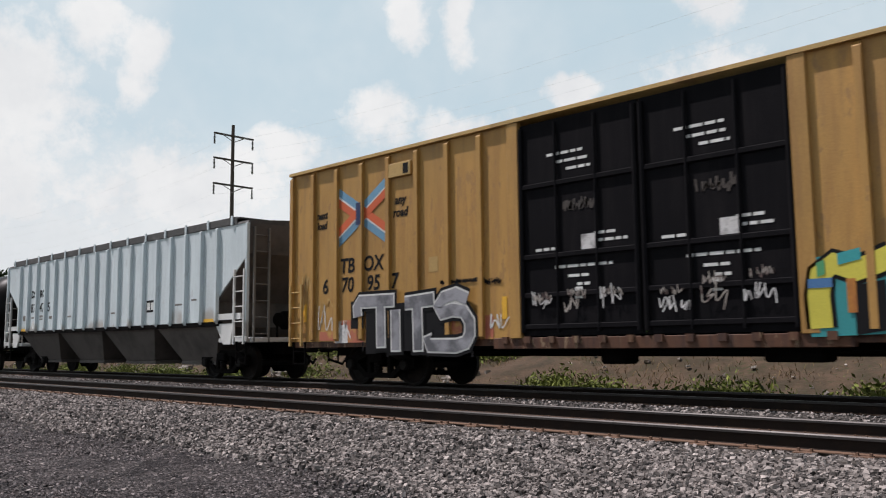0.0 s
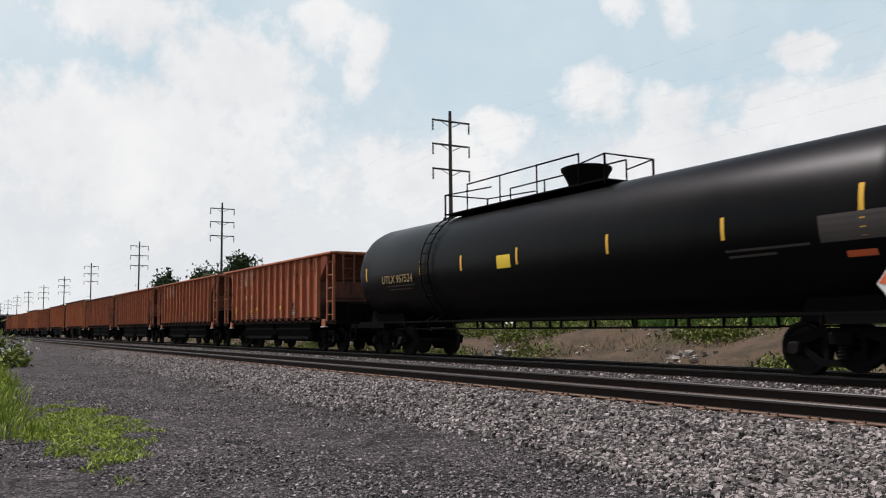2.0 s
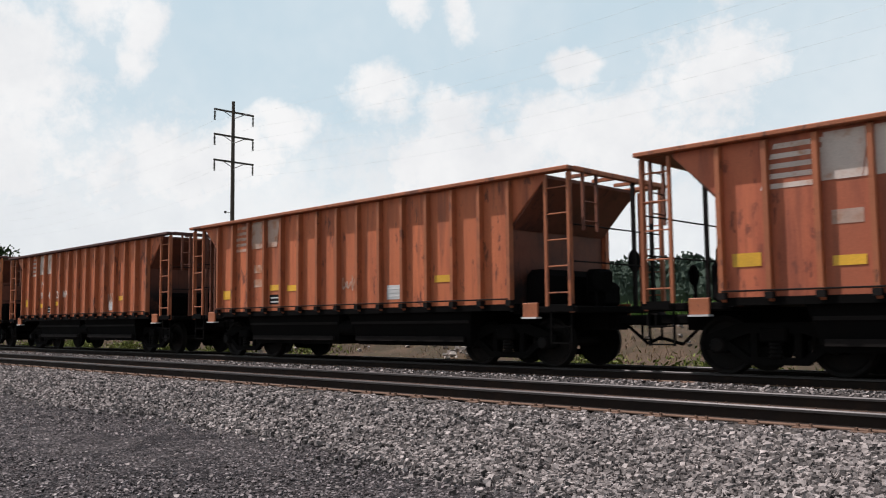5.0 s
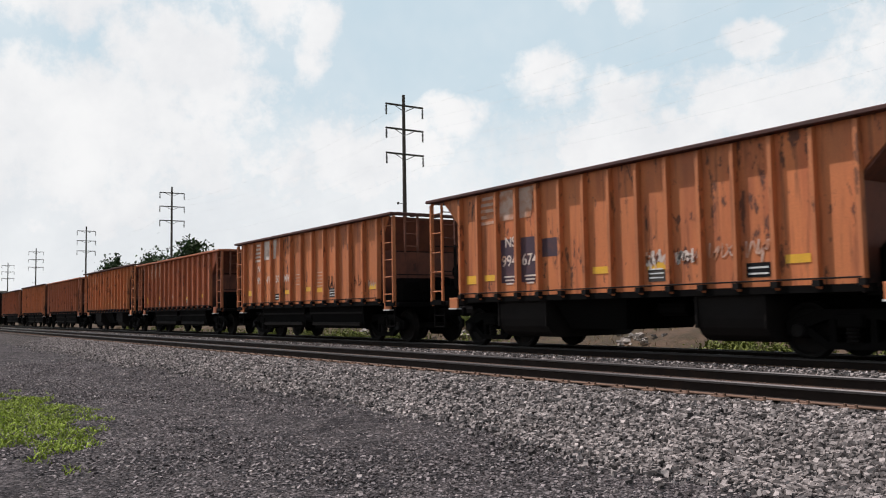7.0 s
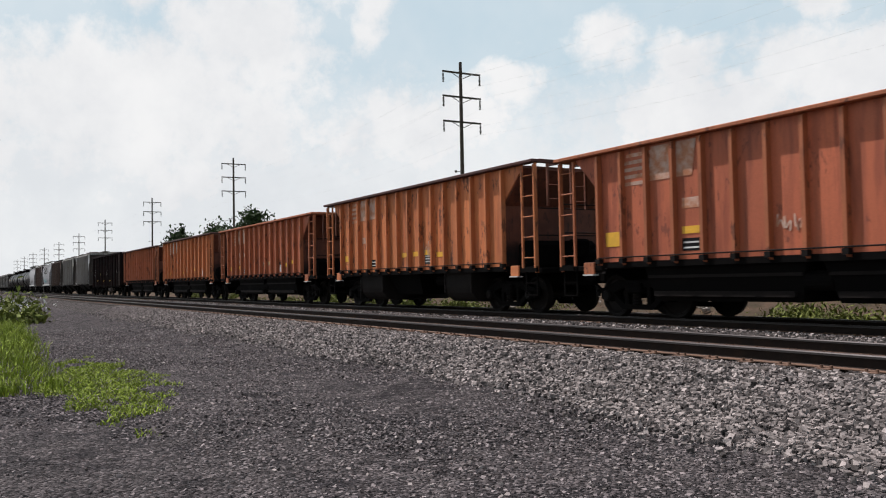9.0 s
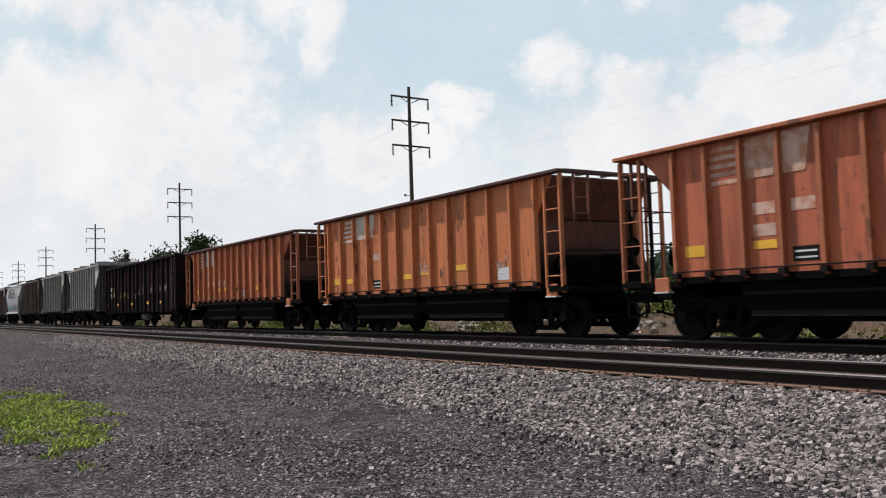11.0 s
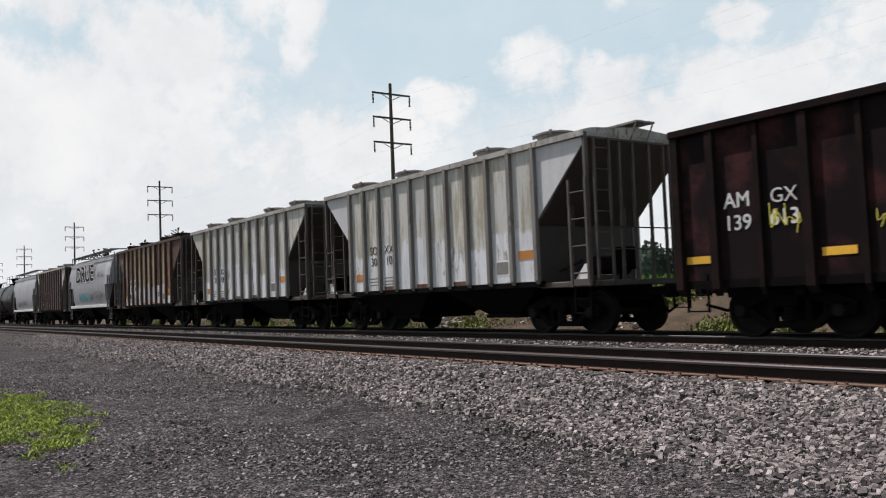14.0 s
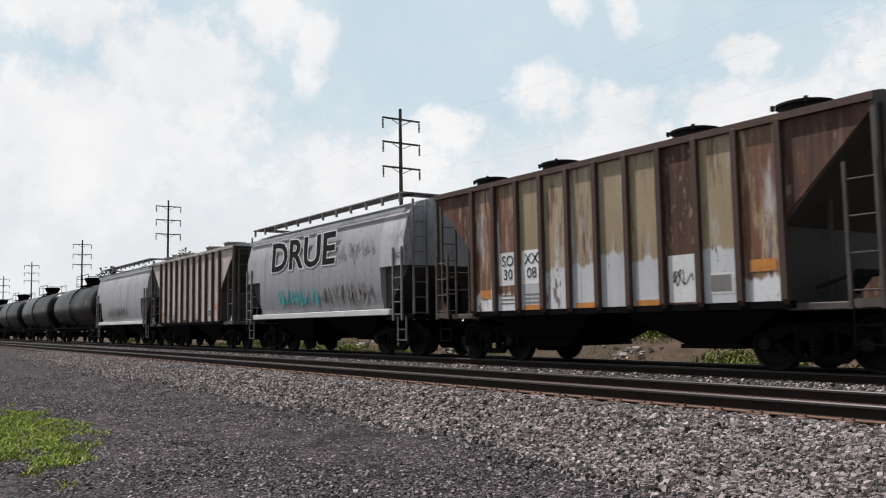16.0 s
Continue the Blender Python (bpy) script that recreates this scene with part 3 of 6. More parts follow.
def build_track(mid, name, label):
    """Two rails on timber ties with plates and spikes."""
    track = tagged(thing(name, label, "railway track"), kind="structure")
    L0, L1 = -420, 60
    for s in (-1, 1):
        y = mid + s * 0.755
        bm = bmesh.new()
        prism_x(bm, [(y - 0.034, -0.036), (y - 0.009, -0.05), (y - 0.009, -0.14), (y - 0.055, -0.155),
                     (y + 0.055, -0.155), (y + 0.009, -0.14), (y + 0.009, -0.05), (y + 0.034, -0.036)], L0, L1)
        web = part("rail", bm, M["rail"], track, "dark rusty steel rail with polished head")
        bm = bmesh.new()
        prism_x(bm, [(y - 0.036, -0.036), (y - 0.036, -0.012), (y - 0.026, 0.0), (y + 0.026, 0.0), (y + 0.036, -0.012), (y + 0.036, -0.036)], L0, L1)
        part("rail_head", bm, M["rail_top"], web)
        bm = bmesh.new()
        prism_x(bm, [(y - 0.078, -0.168), (y - 0.078, -0.158), (y - 0.03, -0.147), (y + 0.03, -0.147), (y + 0.078, -0.158), (y + 0.078, -0.168)], L0, L1)
        part("rail_foot", bm, M["rail_foot"], web)
    bm = bmesh.new()
    box(bm, 0, 0, -0.25, 0.23, 2.6, 0.15, 0.012)
    tie = mesh_of("tie", bm, M["tie"])
    bm = bmesh.new()
    for s in (-1, 1):
        box(bm, 0, s * 0.755, -0.1705, 0.19, 0.36, 0.012)
        for sx in (-1, 1):
            for sy in (-1, 1):
                box(bm, sx * 0.06, s * 0.755 + sy * 0.10, -0.15, 0.022, 0.03, 0.035)
    plate = mesh_of("tie_plate", bm, M["rail_foot"])
    for i in range(150):
        x = 2.0 - i * 0.53
        t = piece("tie", tie, track, (x, mid + random.uniform(-0.03, 0.03), random.uniform(-0.008, 0.004)))
        piece("tie_plate", plate, t, (0, mid - t.location.y, -t.location.z))
    return track


build_track(NEAR, "track_near", "empty railway track of rusty rails on timber ties in ballast")
build_track(FAR, "track_far", "railway track under the freight train")

# ---- the train: local x along the car, y across (the camera's side is -y), z up from the rails ----
WHEEL_R = 0.46
WHEELS = []
SIDE = -1.6


def truck_meshes():
    bm = bmesh.new()
    prism(bm, [(-1.15, 0.60), (-1.12, 0.38), (-0.80, 0.38), (-0.76, 0.52), (-0.42, 0.64), (0.42, 0.64), (0.76, 0.52), (0.80, 0.38), (1.12, 0.38),
               (1.15, 0.60), (0.55, 0.80), (-0.55, 0.80)], -0.07, 0.07)
    prism(bm, [(-0.82, 0.44), (-0.46, 0.17), (0.46, 0.17), (0.82, 0.44), (0.74, 0.52), (0.40, 0.28), (-0.40, 0.28), (-0.74, 0.52)], -0.068, 0.068)
    for s in (-1, 1):
        box(bm, s * 0.33, 0, 0.46, 0.11, 0.13, 0.38, 0.012)
    for s in (-1, 1):
        box(bm, s * 0.89, 0, 0.46, 0.26, 0.24, 0.24, 0.03)
    frame_me = mesh_of("side_frame", bm, M["black"])
    bm = bmesh.new()
    coil = []
    for k in range(5):
        coil += [(0.08, 0.27 + k * 0.06), (0.11, 0.30 + k * 0.06)]
    lathe(bm, coil, "Z", 10, (0, -0.06, 0))
    spring = mesh_of("spring_nest", bm, M["wheel"])
    bm = bmesh.new()
    box(bm, 0, 0, 0.62, 0.42, 2.3, 0.22, 0.03)
    box(bm, 0, 0, 0.76, 0.5, 0.5, 0.1, 0.02)
    bolster = mesh_of("truck", bm, M["black"])
    bm = bmesh.new()
    for s in (-1, 1):
        lathe(bm, [(0.09, s * 0.66), (0.10, s * 0.70), (0.32, s * 0.735), (0.40, s * 0.70), (0.485, s * 0.69), (WHEEL_R, s * 0.72), (WHEEL_R - 0.008, s * 0.82), (0.40, s * 0.82), (0.36, s * 0.775), (0.12, s * 0.79), (0.09, s * 0.83)], "Y", 28)
    bar(bm, (0, -1.0, 0), (0, 1.0, 0), 0.085, 10)
    wheels = mesh_of("wheelset", bm, M["wheel"], True)
    bm = bmesh.new()
    lathe(bm, [(0.10, -0.14), (0.115, -0.12), (0.115, -0.02)], "Y", 12)
    caps = mesh_of("bearing_cap", bm, M["wheel"], True)
    return frame_me, spring, bolster, wheels, caps


FRAME, SPRING, BOLSTER, WHEELSET, CAPS = truck_meshes()


def trucks(car, xs):
    for x in xs:
        t = piece("truck", BOLSTER, car, (x, 0, 0), "sooty cast steel truck, blackened by painted-in shade")
        for s in (-1, 1):
            piece("side_frame", FRAME, t, (0, s * 0.98, 0))
            piece("spring_nest", SPRING, t, (0, s * 0.98, 0))
            w = piece("wheelset", WHEELSET, t)
            w.matrix_parent_inverse = Matrix.Translation((s * 0.89, 0, WHEEL_R))
            WHEELS.append(w)
            for q in (-1, 1):
                piece("bearing_cap", CAPS, t, (s * 0.89, q * 1.0, WHEEL_R), turn=None if q < 0 else (0, 0, math.pi))


def couplers(car, half):
    for s in (-1, 1):
        bm = bmesh.new()
        box(bm, s * (half + 0.32), 0, 0.86, 0.75, 0.16, 0.18, 0.03)
        box(bm, s * (half + 0.68), 0.03, 0.86, 0.24, 0.34, 0.28, 0.05)
        bar(bm, (s * (half - 0.1), 0.25, 0.8), (s * (half + 0.35), 0.3, 0.42), 0.03)
        bar(bm, (s * (half + 0.35), 0.3, 0.42), (s * (half + 0.72), 0.12, 0.55), 0.03)
        part("coupler", bm, M["black"], car, "dark cast steel coupler with air hose")


def ladder(car, x0, x1, y, z0, z1, rungs, mat, label="", across=False):
    """An upright ladder on a side (x0 to x1 at y) or on an end (y0 to y1 at x)."""
    bm = bmesh.new()

    def p(u, z):
        return (y, u, z) if across else (u, y, z)
    for u in (x0, x1):
        if across:
            box(bm, y, u, (z0 + z1) / 2, 0.05, 0.05, z1 - z0)
        else:
            box(bm, u, y, (z0 + z1) / 2, 0.055, 0.05, z1 - z0)
    for i in range(rungs):
        z = z0 + (z1 - z0) * (i + 0.5) / rungs
        bar(bm, p(x0, z), p(x1, z), 0.014)
    return part("ladder", bm, mat, car, label)


def step_stirrup(car, x, y, mat):
    bm = bmesh.new()
    for dx in (-0.22, 0.22):
        box(bm, x + dx, y, 0.78, 0.03, 0.04, 0.66)
    for z in (0.47, 0.76):
        box(bm, x, y, z, 0.44, 0.05, 0.025)
    part("sill_step", bm, mat, car)


def ribbed_body(car, half, rib_half, zb, zt, nrib, skin, rib_mat, post_mat, end_mat, drop=0.85, knee=None, yw=1.5, odd=None, rib_w=0.085, rib_d=0.10, end_skin=None, setback=0.0, deck_mat=None, posts=True):
    """Sides of plates between ribs, with the plate cut away over the end platforms, sloping end sheets and corner posts."""
    pitch = 2 * rib_half / (nrib - 1)
    knee = zb + 0.8 if knee is None else knee
    bm = bmesh.new()
    box(bm, 0, 0, (zb + zt) / 2, pitch - 0.004, 0.03, zt - zb)
    plate = mesh_of("side_panel", bm, skin)
    bm = bmesh.new()
    prism_x(bm, [(0.0, zb - 0.05), (-rib_d, zb + 0.06), (-rib_d, zt - 0.05), (-rib_d * 0.6, zt - 0.02), (0.0, zt)], -rib_w / 2, rib_w / 2)
    rib = mesh_of("rib", bm, rib_mat)
    bm = bmesh.new()
    prism_x(bm, [(0.0, zb - 0.05), (rib_d, zb + 0.06), (rib_d, zt - 0.05), (rib_d * 0.6, zt - 0.02), (0.0, zt)], -rib_w / 2, rib_w / 2)
    rib_back = mesh_of("rib", bm, rib_mat)
    for s in (-1, 1):
        for i in range(nrib - 1):
            x = -rib_half + (i + 0.5) * pitch
            ob = piece("side_panel", plate, car, (x, s * yw, 0))
            if odd and s < 0 and i in odd:
                me = plate.copy()
                me.materials.clear()
                me.materials.append(odd[i])
                ob.data = me
        for i in range(nrib):
            piece("rib", rib if s < 0 else rib_back, car, (-rib_half + i * pitch, s * (yw + 0.016), 0))
        for e in (-1, 1):
            bm = bmesh.new()
            prism(bm, [(e * (rib_half + 0.002), knee), (e * (half - setback), zt - drop), (e * (half - setback), zt), (e * (rib_half + 0.002), zt)], s * yw - 0.015, s * yw + 0.015)
            part("end_side_panel", bm, end_skin or skin, car)
            bm = bmesh.new()
            w = 0.07 if setback else 0.09
            box(bm, e * (half - 0.03), s * (yw + 0.03), (zt + 1.0) / 2, w, w, zt - 1.0, 0.01)
            part("corner_post", bm, post_mat, car)
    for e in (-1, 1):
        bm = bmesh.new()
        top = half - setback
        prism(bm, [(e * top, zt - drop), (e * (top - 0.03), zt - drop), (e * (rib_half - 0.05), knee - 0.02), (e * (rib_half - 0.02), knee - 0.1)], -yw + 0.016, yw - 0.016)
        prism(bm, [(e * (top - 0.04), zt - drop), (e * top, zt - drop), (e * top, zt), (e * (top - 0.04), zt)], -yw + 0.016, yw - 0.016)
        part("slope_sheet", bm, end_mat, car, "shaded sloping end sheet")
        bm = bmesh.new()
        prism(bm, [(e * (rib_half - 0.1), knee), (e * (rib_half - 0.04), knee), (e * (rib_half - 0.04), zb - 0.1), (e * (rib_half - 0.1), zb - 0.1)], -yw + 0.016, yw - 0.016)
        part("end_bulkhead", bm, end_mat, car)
        for y in (-0.8, 0.8) if posts else ():
            bm = bmesh.new()
            box(bm, e * (rib_half + 0.35), y, (knee + zb) / 2 + 0.2, 0.06, 0.06, knee - zb + 0.3)
            part("end_post", bm, end_mat, car)
        bm = bmesh.new()
        box(bm, e * (half + rib_half) / 2, 0, 1.06, half - rib_half + 0.1, 2.9, 0.12, 0.015)
        for s in (-1, 1):
            box(bm, e * (half - 0.22), s * 1.56, 1.09, 0.5, 0.05, 0.13)
        part("end_platform", bm, deck_mat or (post_mat if post_mat != M["grey"] else M["sill_white"]), car)
        bm = bmesh.new()
        box(bm, e * (half + rib_half) / 2, 0.3, 1.6, 0.35, 0.5, 0.5, 0.06)
        part("brake_reservoir", bm, M["black"], car)
        bm = bmesh.new()
        bar(bm, (e * (half - 0.3), -0.4, 1.1), (e * (half - 0.3), -0.4, 1.75), 0.03)
        lathe(bm, [(0.03, 0.0), (0.17, 0.005), (0.19, 0.02), (0.17, 0.035), (0.03, 0.04)], "X", 14, (e * (half - 0.26), -0.4, 1.6))
        part("hand_brake", bm, M["black"], car)
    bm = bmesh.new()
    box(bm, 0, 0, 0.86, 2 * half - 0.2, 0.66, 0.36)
    part("underframe", bm, M["black"], car, "sooty centre sill, blackened by painted-in shade")
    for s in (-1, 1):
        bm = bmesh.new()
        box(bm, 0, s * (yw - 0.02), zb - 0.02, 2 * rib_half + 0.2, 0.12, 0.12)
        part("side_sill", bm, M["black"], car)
    couplers(car, half)


def orange_hopper(name, skin, rib_mat, chord_mat, zt=3.55, pockets=True, half=6.45, rh=5.08, nrib=15, crowded=(), closed=False):
    """An open hopper: the top frame reaches out past the sloping end sheets and stands on thin posts over the platforms."""
    car = thing(name, "faded orange open-top ballast hopper car with rust-streaked ribbed sides", "hopper car", "orange hopper cars of the train")
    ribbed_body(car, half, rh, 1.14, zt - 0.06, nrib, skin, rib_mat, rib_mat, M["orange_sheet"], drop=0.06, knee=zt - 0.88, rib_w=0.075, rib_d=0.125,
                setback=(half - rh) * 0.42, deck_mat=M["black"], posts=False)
    inner = half - (half - rh) * 0.42
    bm = bmesh.new()
    for s in (-1, 1):
        box(bm, 0, s * 1.575, zt - 0.02, 2 * half + 0.1, 0.23, 0.075, 0.012)
        box(bm, s * half, 0, zt - 0.02, 0.12, 2.95, 0.09, 0.012)
        for y in (-0.75, 0.0, 0.75):
            box(bm, s * (half + inner) / 2, y, zt - 0.02, half - inner, 0.09, 0.06)
        if closed:
            box(bm, s * (half + inner) / 2, 0, zt - 0.05, half - inner + 0.1, 2.9, 0.02)
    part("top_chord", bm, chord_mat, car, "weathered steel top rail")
    for s in (-1, 1):
        for e in (-1, 1):
            x = e * (half - 0.03)
            ladder(car, x - e * 0.5, x, s * 1.57, 1.12, zt - 0.1, 5, rib_mat, "rusty orange side ladder")
            step_stirrup(car, e * (half - 0.28), s * 1.5, M["black"])
        bm = bmesh.new()
        bar(bm, (-rh, s * 1.64, 1.27), (rh, s * 1.64, 1.27), 0.014)
        for k in range(nrib):
            box(bm, -rh + k * 2 * rh / (nrib - 1), s * 1.6, 1.2, 0.12, 0.12, 0.1)
        part("grab_rail", bm, M["soot_shade_brown"], car, "rod and rib feet along the sooty, shade-blackened sill")
    for e in (-1, 1):
        ladder(car, -1.2, -0.78, e * (half + 0.02), zt - 1.1, zt - 0.06, 3, M["orange_end"], "", True)
        for s in (-1, 1):
            bm = bmesh.new()
            box(bm, e * (rh + 0.42), s * 1.52, 1.06, 0.34, 0.05, 0.26, 0.01)
            part("step_plate", bm, rib_mat, car)
            bm = bmesh.new()
            box(bm, e * (rh + 0.42), s * 1.5, 0.92, 0.34, 0.16, 0.03)
            part("step_tread", bm, M["sill_white"], car, "pale worn step tread")
        # thin posts that carry the end of the top frame
        stand = [(0.05, 0.55), (0.05, 1.2)] + ([(0.05, -0.9), (0.05, -0.35), (0.05, 0.1), (0.5, -1.3), (0.5, 1.3), (0.9, -0.4)] if e in crowded else [])
        for dx, y in stand:
            bm = bmesh.new()
            box(bm, e * (half - dx), y, (zt + 1.0) / 2, 0.065, 0.065, zt - 1.1)
            part("frame_post", bm, M["orange_end"] if y < 0.5 else M["soot_shade_brown"], car)
        for z in (1.9, 2.55):
            bm = bmesh.new()
            bar(bm, (e * (half - 0.03), -1.45, z), (e * (half - 0.03), 1.45, z), 0.014)
            part("cross_rail", bm, M["soot_shade_brown"], car)
        # two plain near-black blocks below the sloping sheet
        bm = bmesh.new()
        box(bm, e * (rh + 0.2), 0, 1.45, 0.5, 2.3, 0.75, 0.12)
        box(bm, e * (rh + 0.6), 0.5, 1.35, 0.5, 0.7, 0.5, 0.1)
        part("slope_brace", bm, M["black"], car, "near-black blocks under the sloping sheet")
        bm = bmesh.new()
        lathe(bm, [(0.03, 0.0), (0.2, 0.005), (0.23, 0.02), (0.2, 0.035), (0.03, 0.04)], "X", 16, (e * (half - 0.2), 0.75, 2.0))
        part("brake_wheel", bm, M["black"], car)
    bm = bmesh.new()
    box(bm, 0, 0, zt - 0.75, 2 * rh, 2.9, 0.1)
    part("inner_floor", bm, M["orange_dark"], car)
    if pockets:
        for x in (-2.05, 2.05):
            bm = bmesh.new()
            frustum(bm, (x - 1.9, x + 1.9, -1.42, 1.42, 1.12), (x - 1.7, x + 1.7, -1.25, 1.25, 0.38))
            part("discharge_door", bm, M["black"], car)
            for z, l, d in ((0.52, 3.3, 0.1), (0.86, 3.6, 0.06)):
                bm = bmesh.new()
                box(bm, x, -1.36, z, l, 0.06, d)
                part("door_rail", bm, M["soot_shade_brown"], car)
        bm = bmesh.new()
        lathe(bm, [(0.1, -0.3), (0.17, -0.27), (0.17, 0.27), (0.1, 0.3)], "X", 12, (0, -1.2, 0.75))
        part("air_cylinder", bm, M["black"], car)
    else:
        # round-bottomed discharge chutes with an open space between them
        chute = [(-1.42, 1.12)] + [(-1.0 - 0.42 * math.cos(a), 0.66 - 0.4 * math.sin(a)) for a in (0, 0.4, 0.8, 1.2, 1.57)]
        chute += [(-y, z) for y, z in reversed(chute)]
        for x0, x1 in ((-3.8, -2.15), (1.9, 3.3)):
            bm = bmesh.new()
            prism_x(bm, chute, x0, x1)
            for x in (x0, x1):
                box(bm, x, -1.38, 0.8, 0.05, 0.14, 0.6)
            part("discharge_chute", bm, M["soot_shade_brown"], car, "sooty, shade-darkened round-bottomed discharge chute")
        bm = bmesh.new()
        frustum(bm, (-2.1, 0.1, -1.3, 1.3, 1.12), (-1.8, -0.2, -1.0, 1.0, 0.44))
        part("hopper_pocket", bm, M["black"], car)
        bm = bmesh.new()
        lathe(bm, [(0.06, -0.35), (0.15, -0.32), (0.15, 0.32), (0.06, 0.35)], "X", 12, (1.0, -0.9, 0.86))
        part("air_cylinder", bm, M["black"], car)
    trucks(car, (-4.55, 4.55))
    return car


def emblem(car, x, top, ink, y):
    """A striped emblem as plain shapes: five slanting stripes that run into two solid blocks."""
    for j in range(5):
        z = top - 0.1 - j * 0.145
        bm = bmesh.new()
        prism(bm, [(x - 0.05 * j, z - 0.075), (x + 0.8 - 0.05 * j, z - 0.075), (x + 0.83 - 0.05 * j, z), (x + 0.03 - 0.05 * j, z)], y, y + 0.003)
        part("emblem_stripe", bm, ink, car, "worn white emblem stripe")
    for a, w in ((0.74, 0.6), (1.36, 0.56)):
        bm = bmesh.new()
        prism(bm, [(x + a - 0.12, top - 0.72), (x + a + w - 0.12, top - 0.72), (x + a + w, top - 0.04), (x + a, top - 0.04)], y - 0.004, y - 0.001)
        part("emblem_block", bm, ink, car, "worn white emblem block")


def orange_marks(car, i, zt, rh=5.08, panels=14):
    """The lettering, emblem bars, reflectors and stains that differ from car to car."""
    r = random.Random(40 + i)
    pitch, y = 2 * rh / panels, SIDE + 0.08
    at = [-rh + (k + 0.5) * pitch for k in range(14)]
    ink = M["bar_worn"] if i in (1, 3, 5, 9, 10) else M["bar_faded"]
    emblem(car, at[1] - 0.28, zt - 0.06, ink, y)
    number = {3: ("99", "42", "28"), 4: ("994", "674", ""), 5: ("99", "41", "50"), 10: ("99", "42", "00")}.get(i)
    if number:
        ink = M["bar_worn"]
        first, up = (1, 0.12) if i == 5 else (2, 0.0)
        letters(car, "NS", at[first] + 0.05, 2.3 + up, 0.32, ink, y - 0.005, 0.004)
        for k, s in zip((first, first + 1, first + 2), number):
            if s:
                letters(car, s, at[k], 1.86 + up, 0.36, ink, y - 0.005, 0.004)
        if i != 4:
            letters(car, "MW", at[first + 3], 1.86 + up, 0.36, ink, y - 0.005, 0.004)
        if i == 5:
            for k, lines in ((5, 4), (7, 5)):
                for j in range(lines):
                    patch(car, at[k], 2.18 - j * 0.11, 0.5 - 0.1 * (j % 2), 0.03, M["bar_faded"], y, "stencil_line", "faded stencil line")
        elif i == 4:
            for k, z, h in ((2, 1.98, 1.0), (3, 1.98, 1.0), (4, 2.2, 0.4)):
                patch(car, at[k], z, 0.62, h, M["plum_patch"], y + 0.003, "painted_mark", "dark plum painted-out patch")
            for k in (2, 3):
                for j in range(3):
                    patch(car, at[k], 1.62 - j * 0.08, 0.4 - 0.08 * j, 0.035, M["bar_worn"], y - 0.003, "stencil_line")
            for k in (8, 9):
                scrawl(car, at[k] - 0.26, 1.6, 0.52, 0.4, M["bar_worn"], y - 0.006, random.Random(k), 0.06)
    else:
        for k in (2, 3):
            for j in range(r.randint(0, 2)):
                patch(car, at[k], 2.25 - j * 0.36, 0.42, 0.2, M["bar_faded"], y, "painted_mark", "illegible faded lettering")
    for k in r.sample(range(min(panels, 14)), 4) + [0]:
        patch(car, at[k], 1.72 + r.uniform(-0.12, 0.05), 0.44, 0.14 if k else 0.2, M["reflector"], y - 0.004, "reflector", "yellow reflective strip")
    patch(car, at[11 if i == 4 else 3], 1.46, 0.46, 0.24, M["bar_black"], y, "data_panel", "black data panel")
    for j in range(2):
        patch(car, at[11 if i == 4 else 3], 1.5 - j * 0.1, 0.38, 0.03, M["bar_white"], y - 0.005, "data_line")
    k = r.choice((8, 9, 10))
    patch(car, at[k], 1.5, 0.42, 0.3, M["sill_white"] if r.random() < 0.4 else M["grey_brown_dark"], y, "data_panel", "dirty data panel")
    for j in range(3):
        patch(car, at[k], 1.58 - j * 0.08, 0.34, 0.025, M["bar_white"], y - 0.005, "data_line")
    # sprayed scrawls: strokes that cannot be read
    for g in range(r.randint(1, 3)):
        k = r.randint(6, 11)
        scrawl(car, at[k] - 0.26, 1.55, 0.5, r.uniform(0.35, 0.6), M["bar_black"] if r.random() < 0.35 else M["bar_faded"], y - 0.006, r, 0.04)


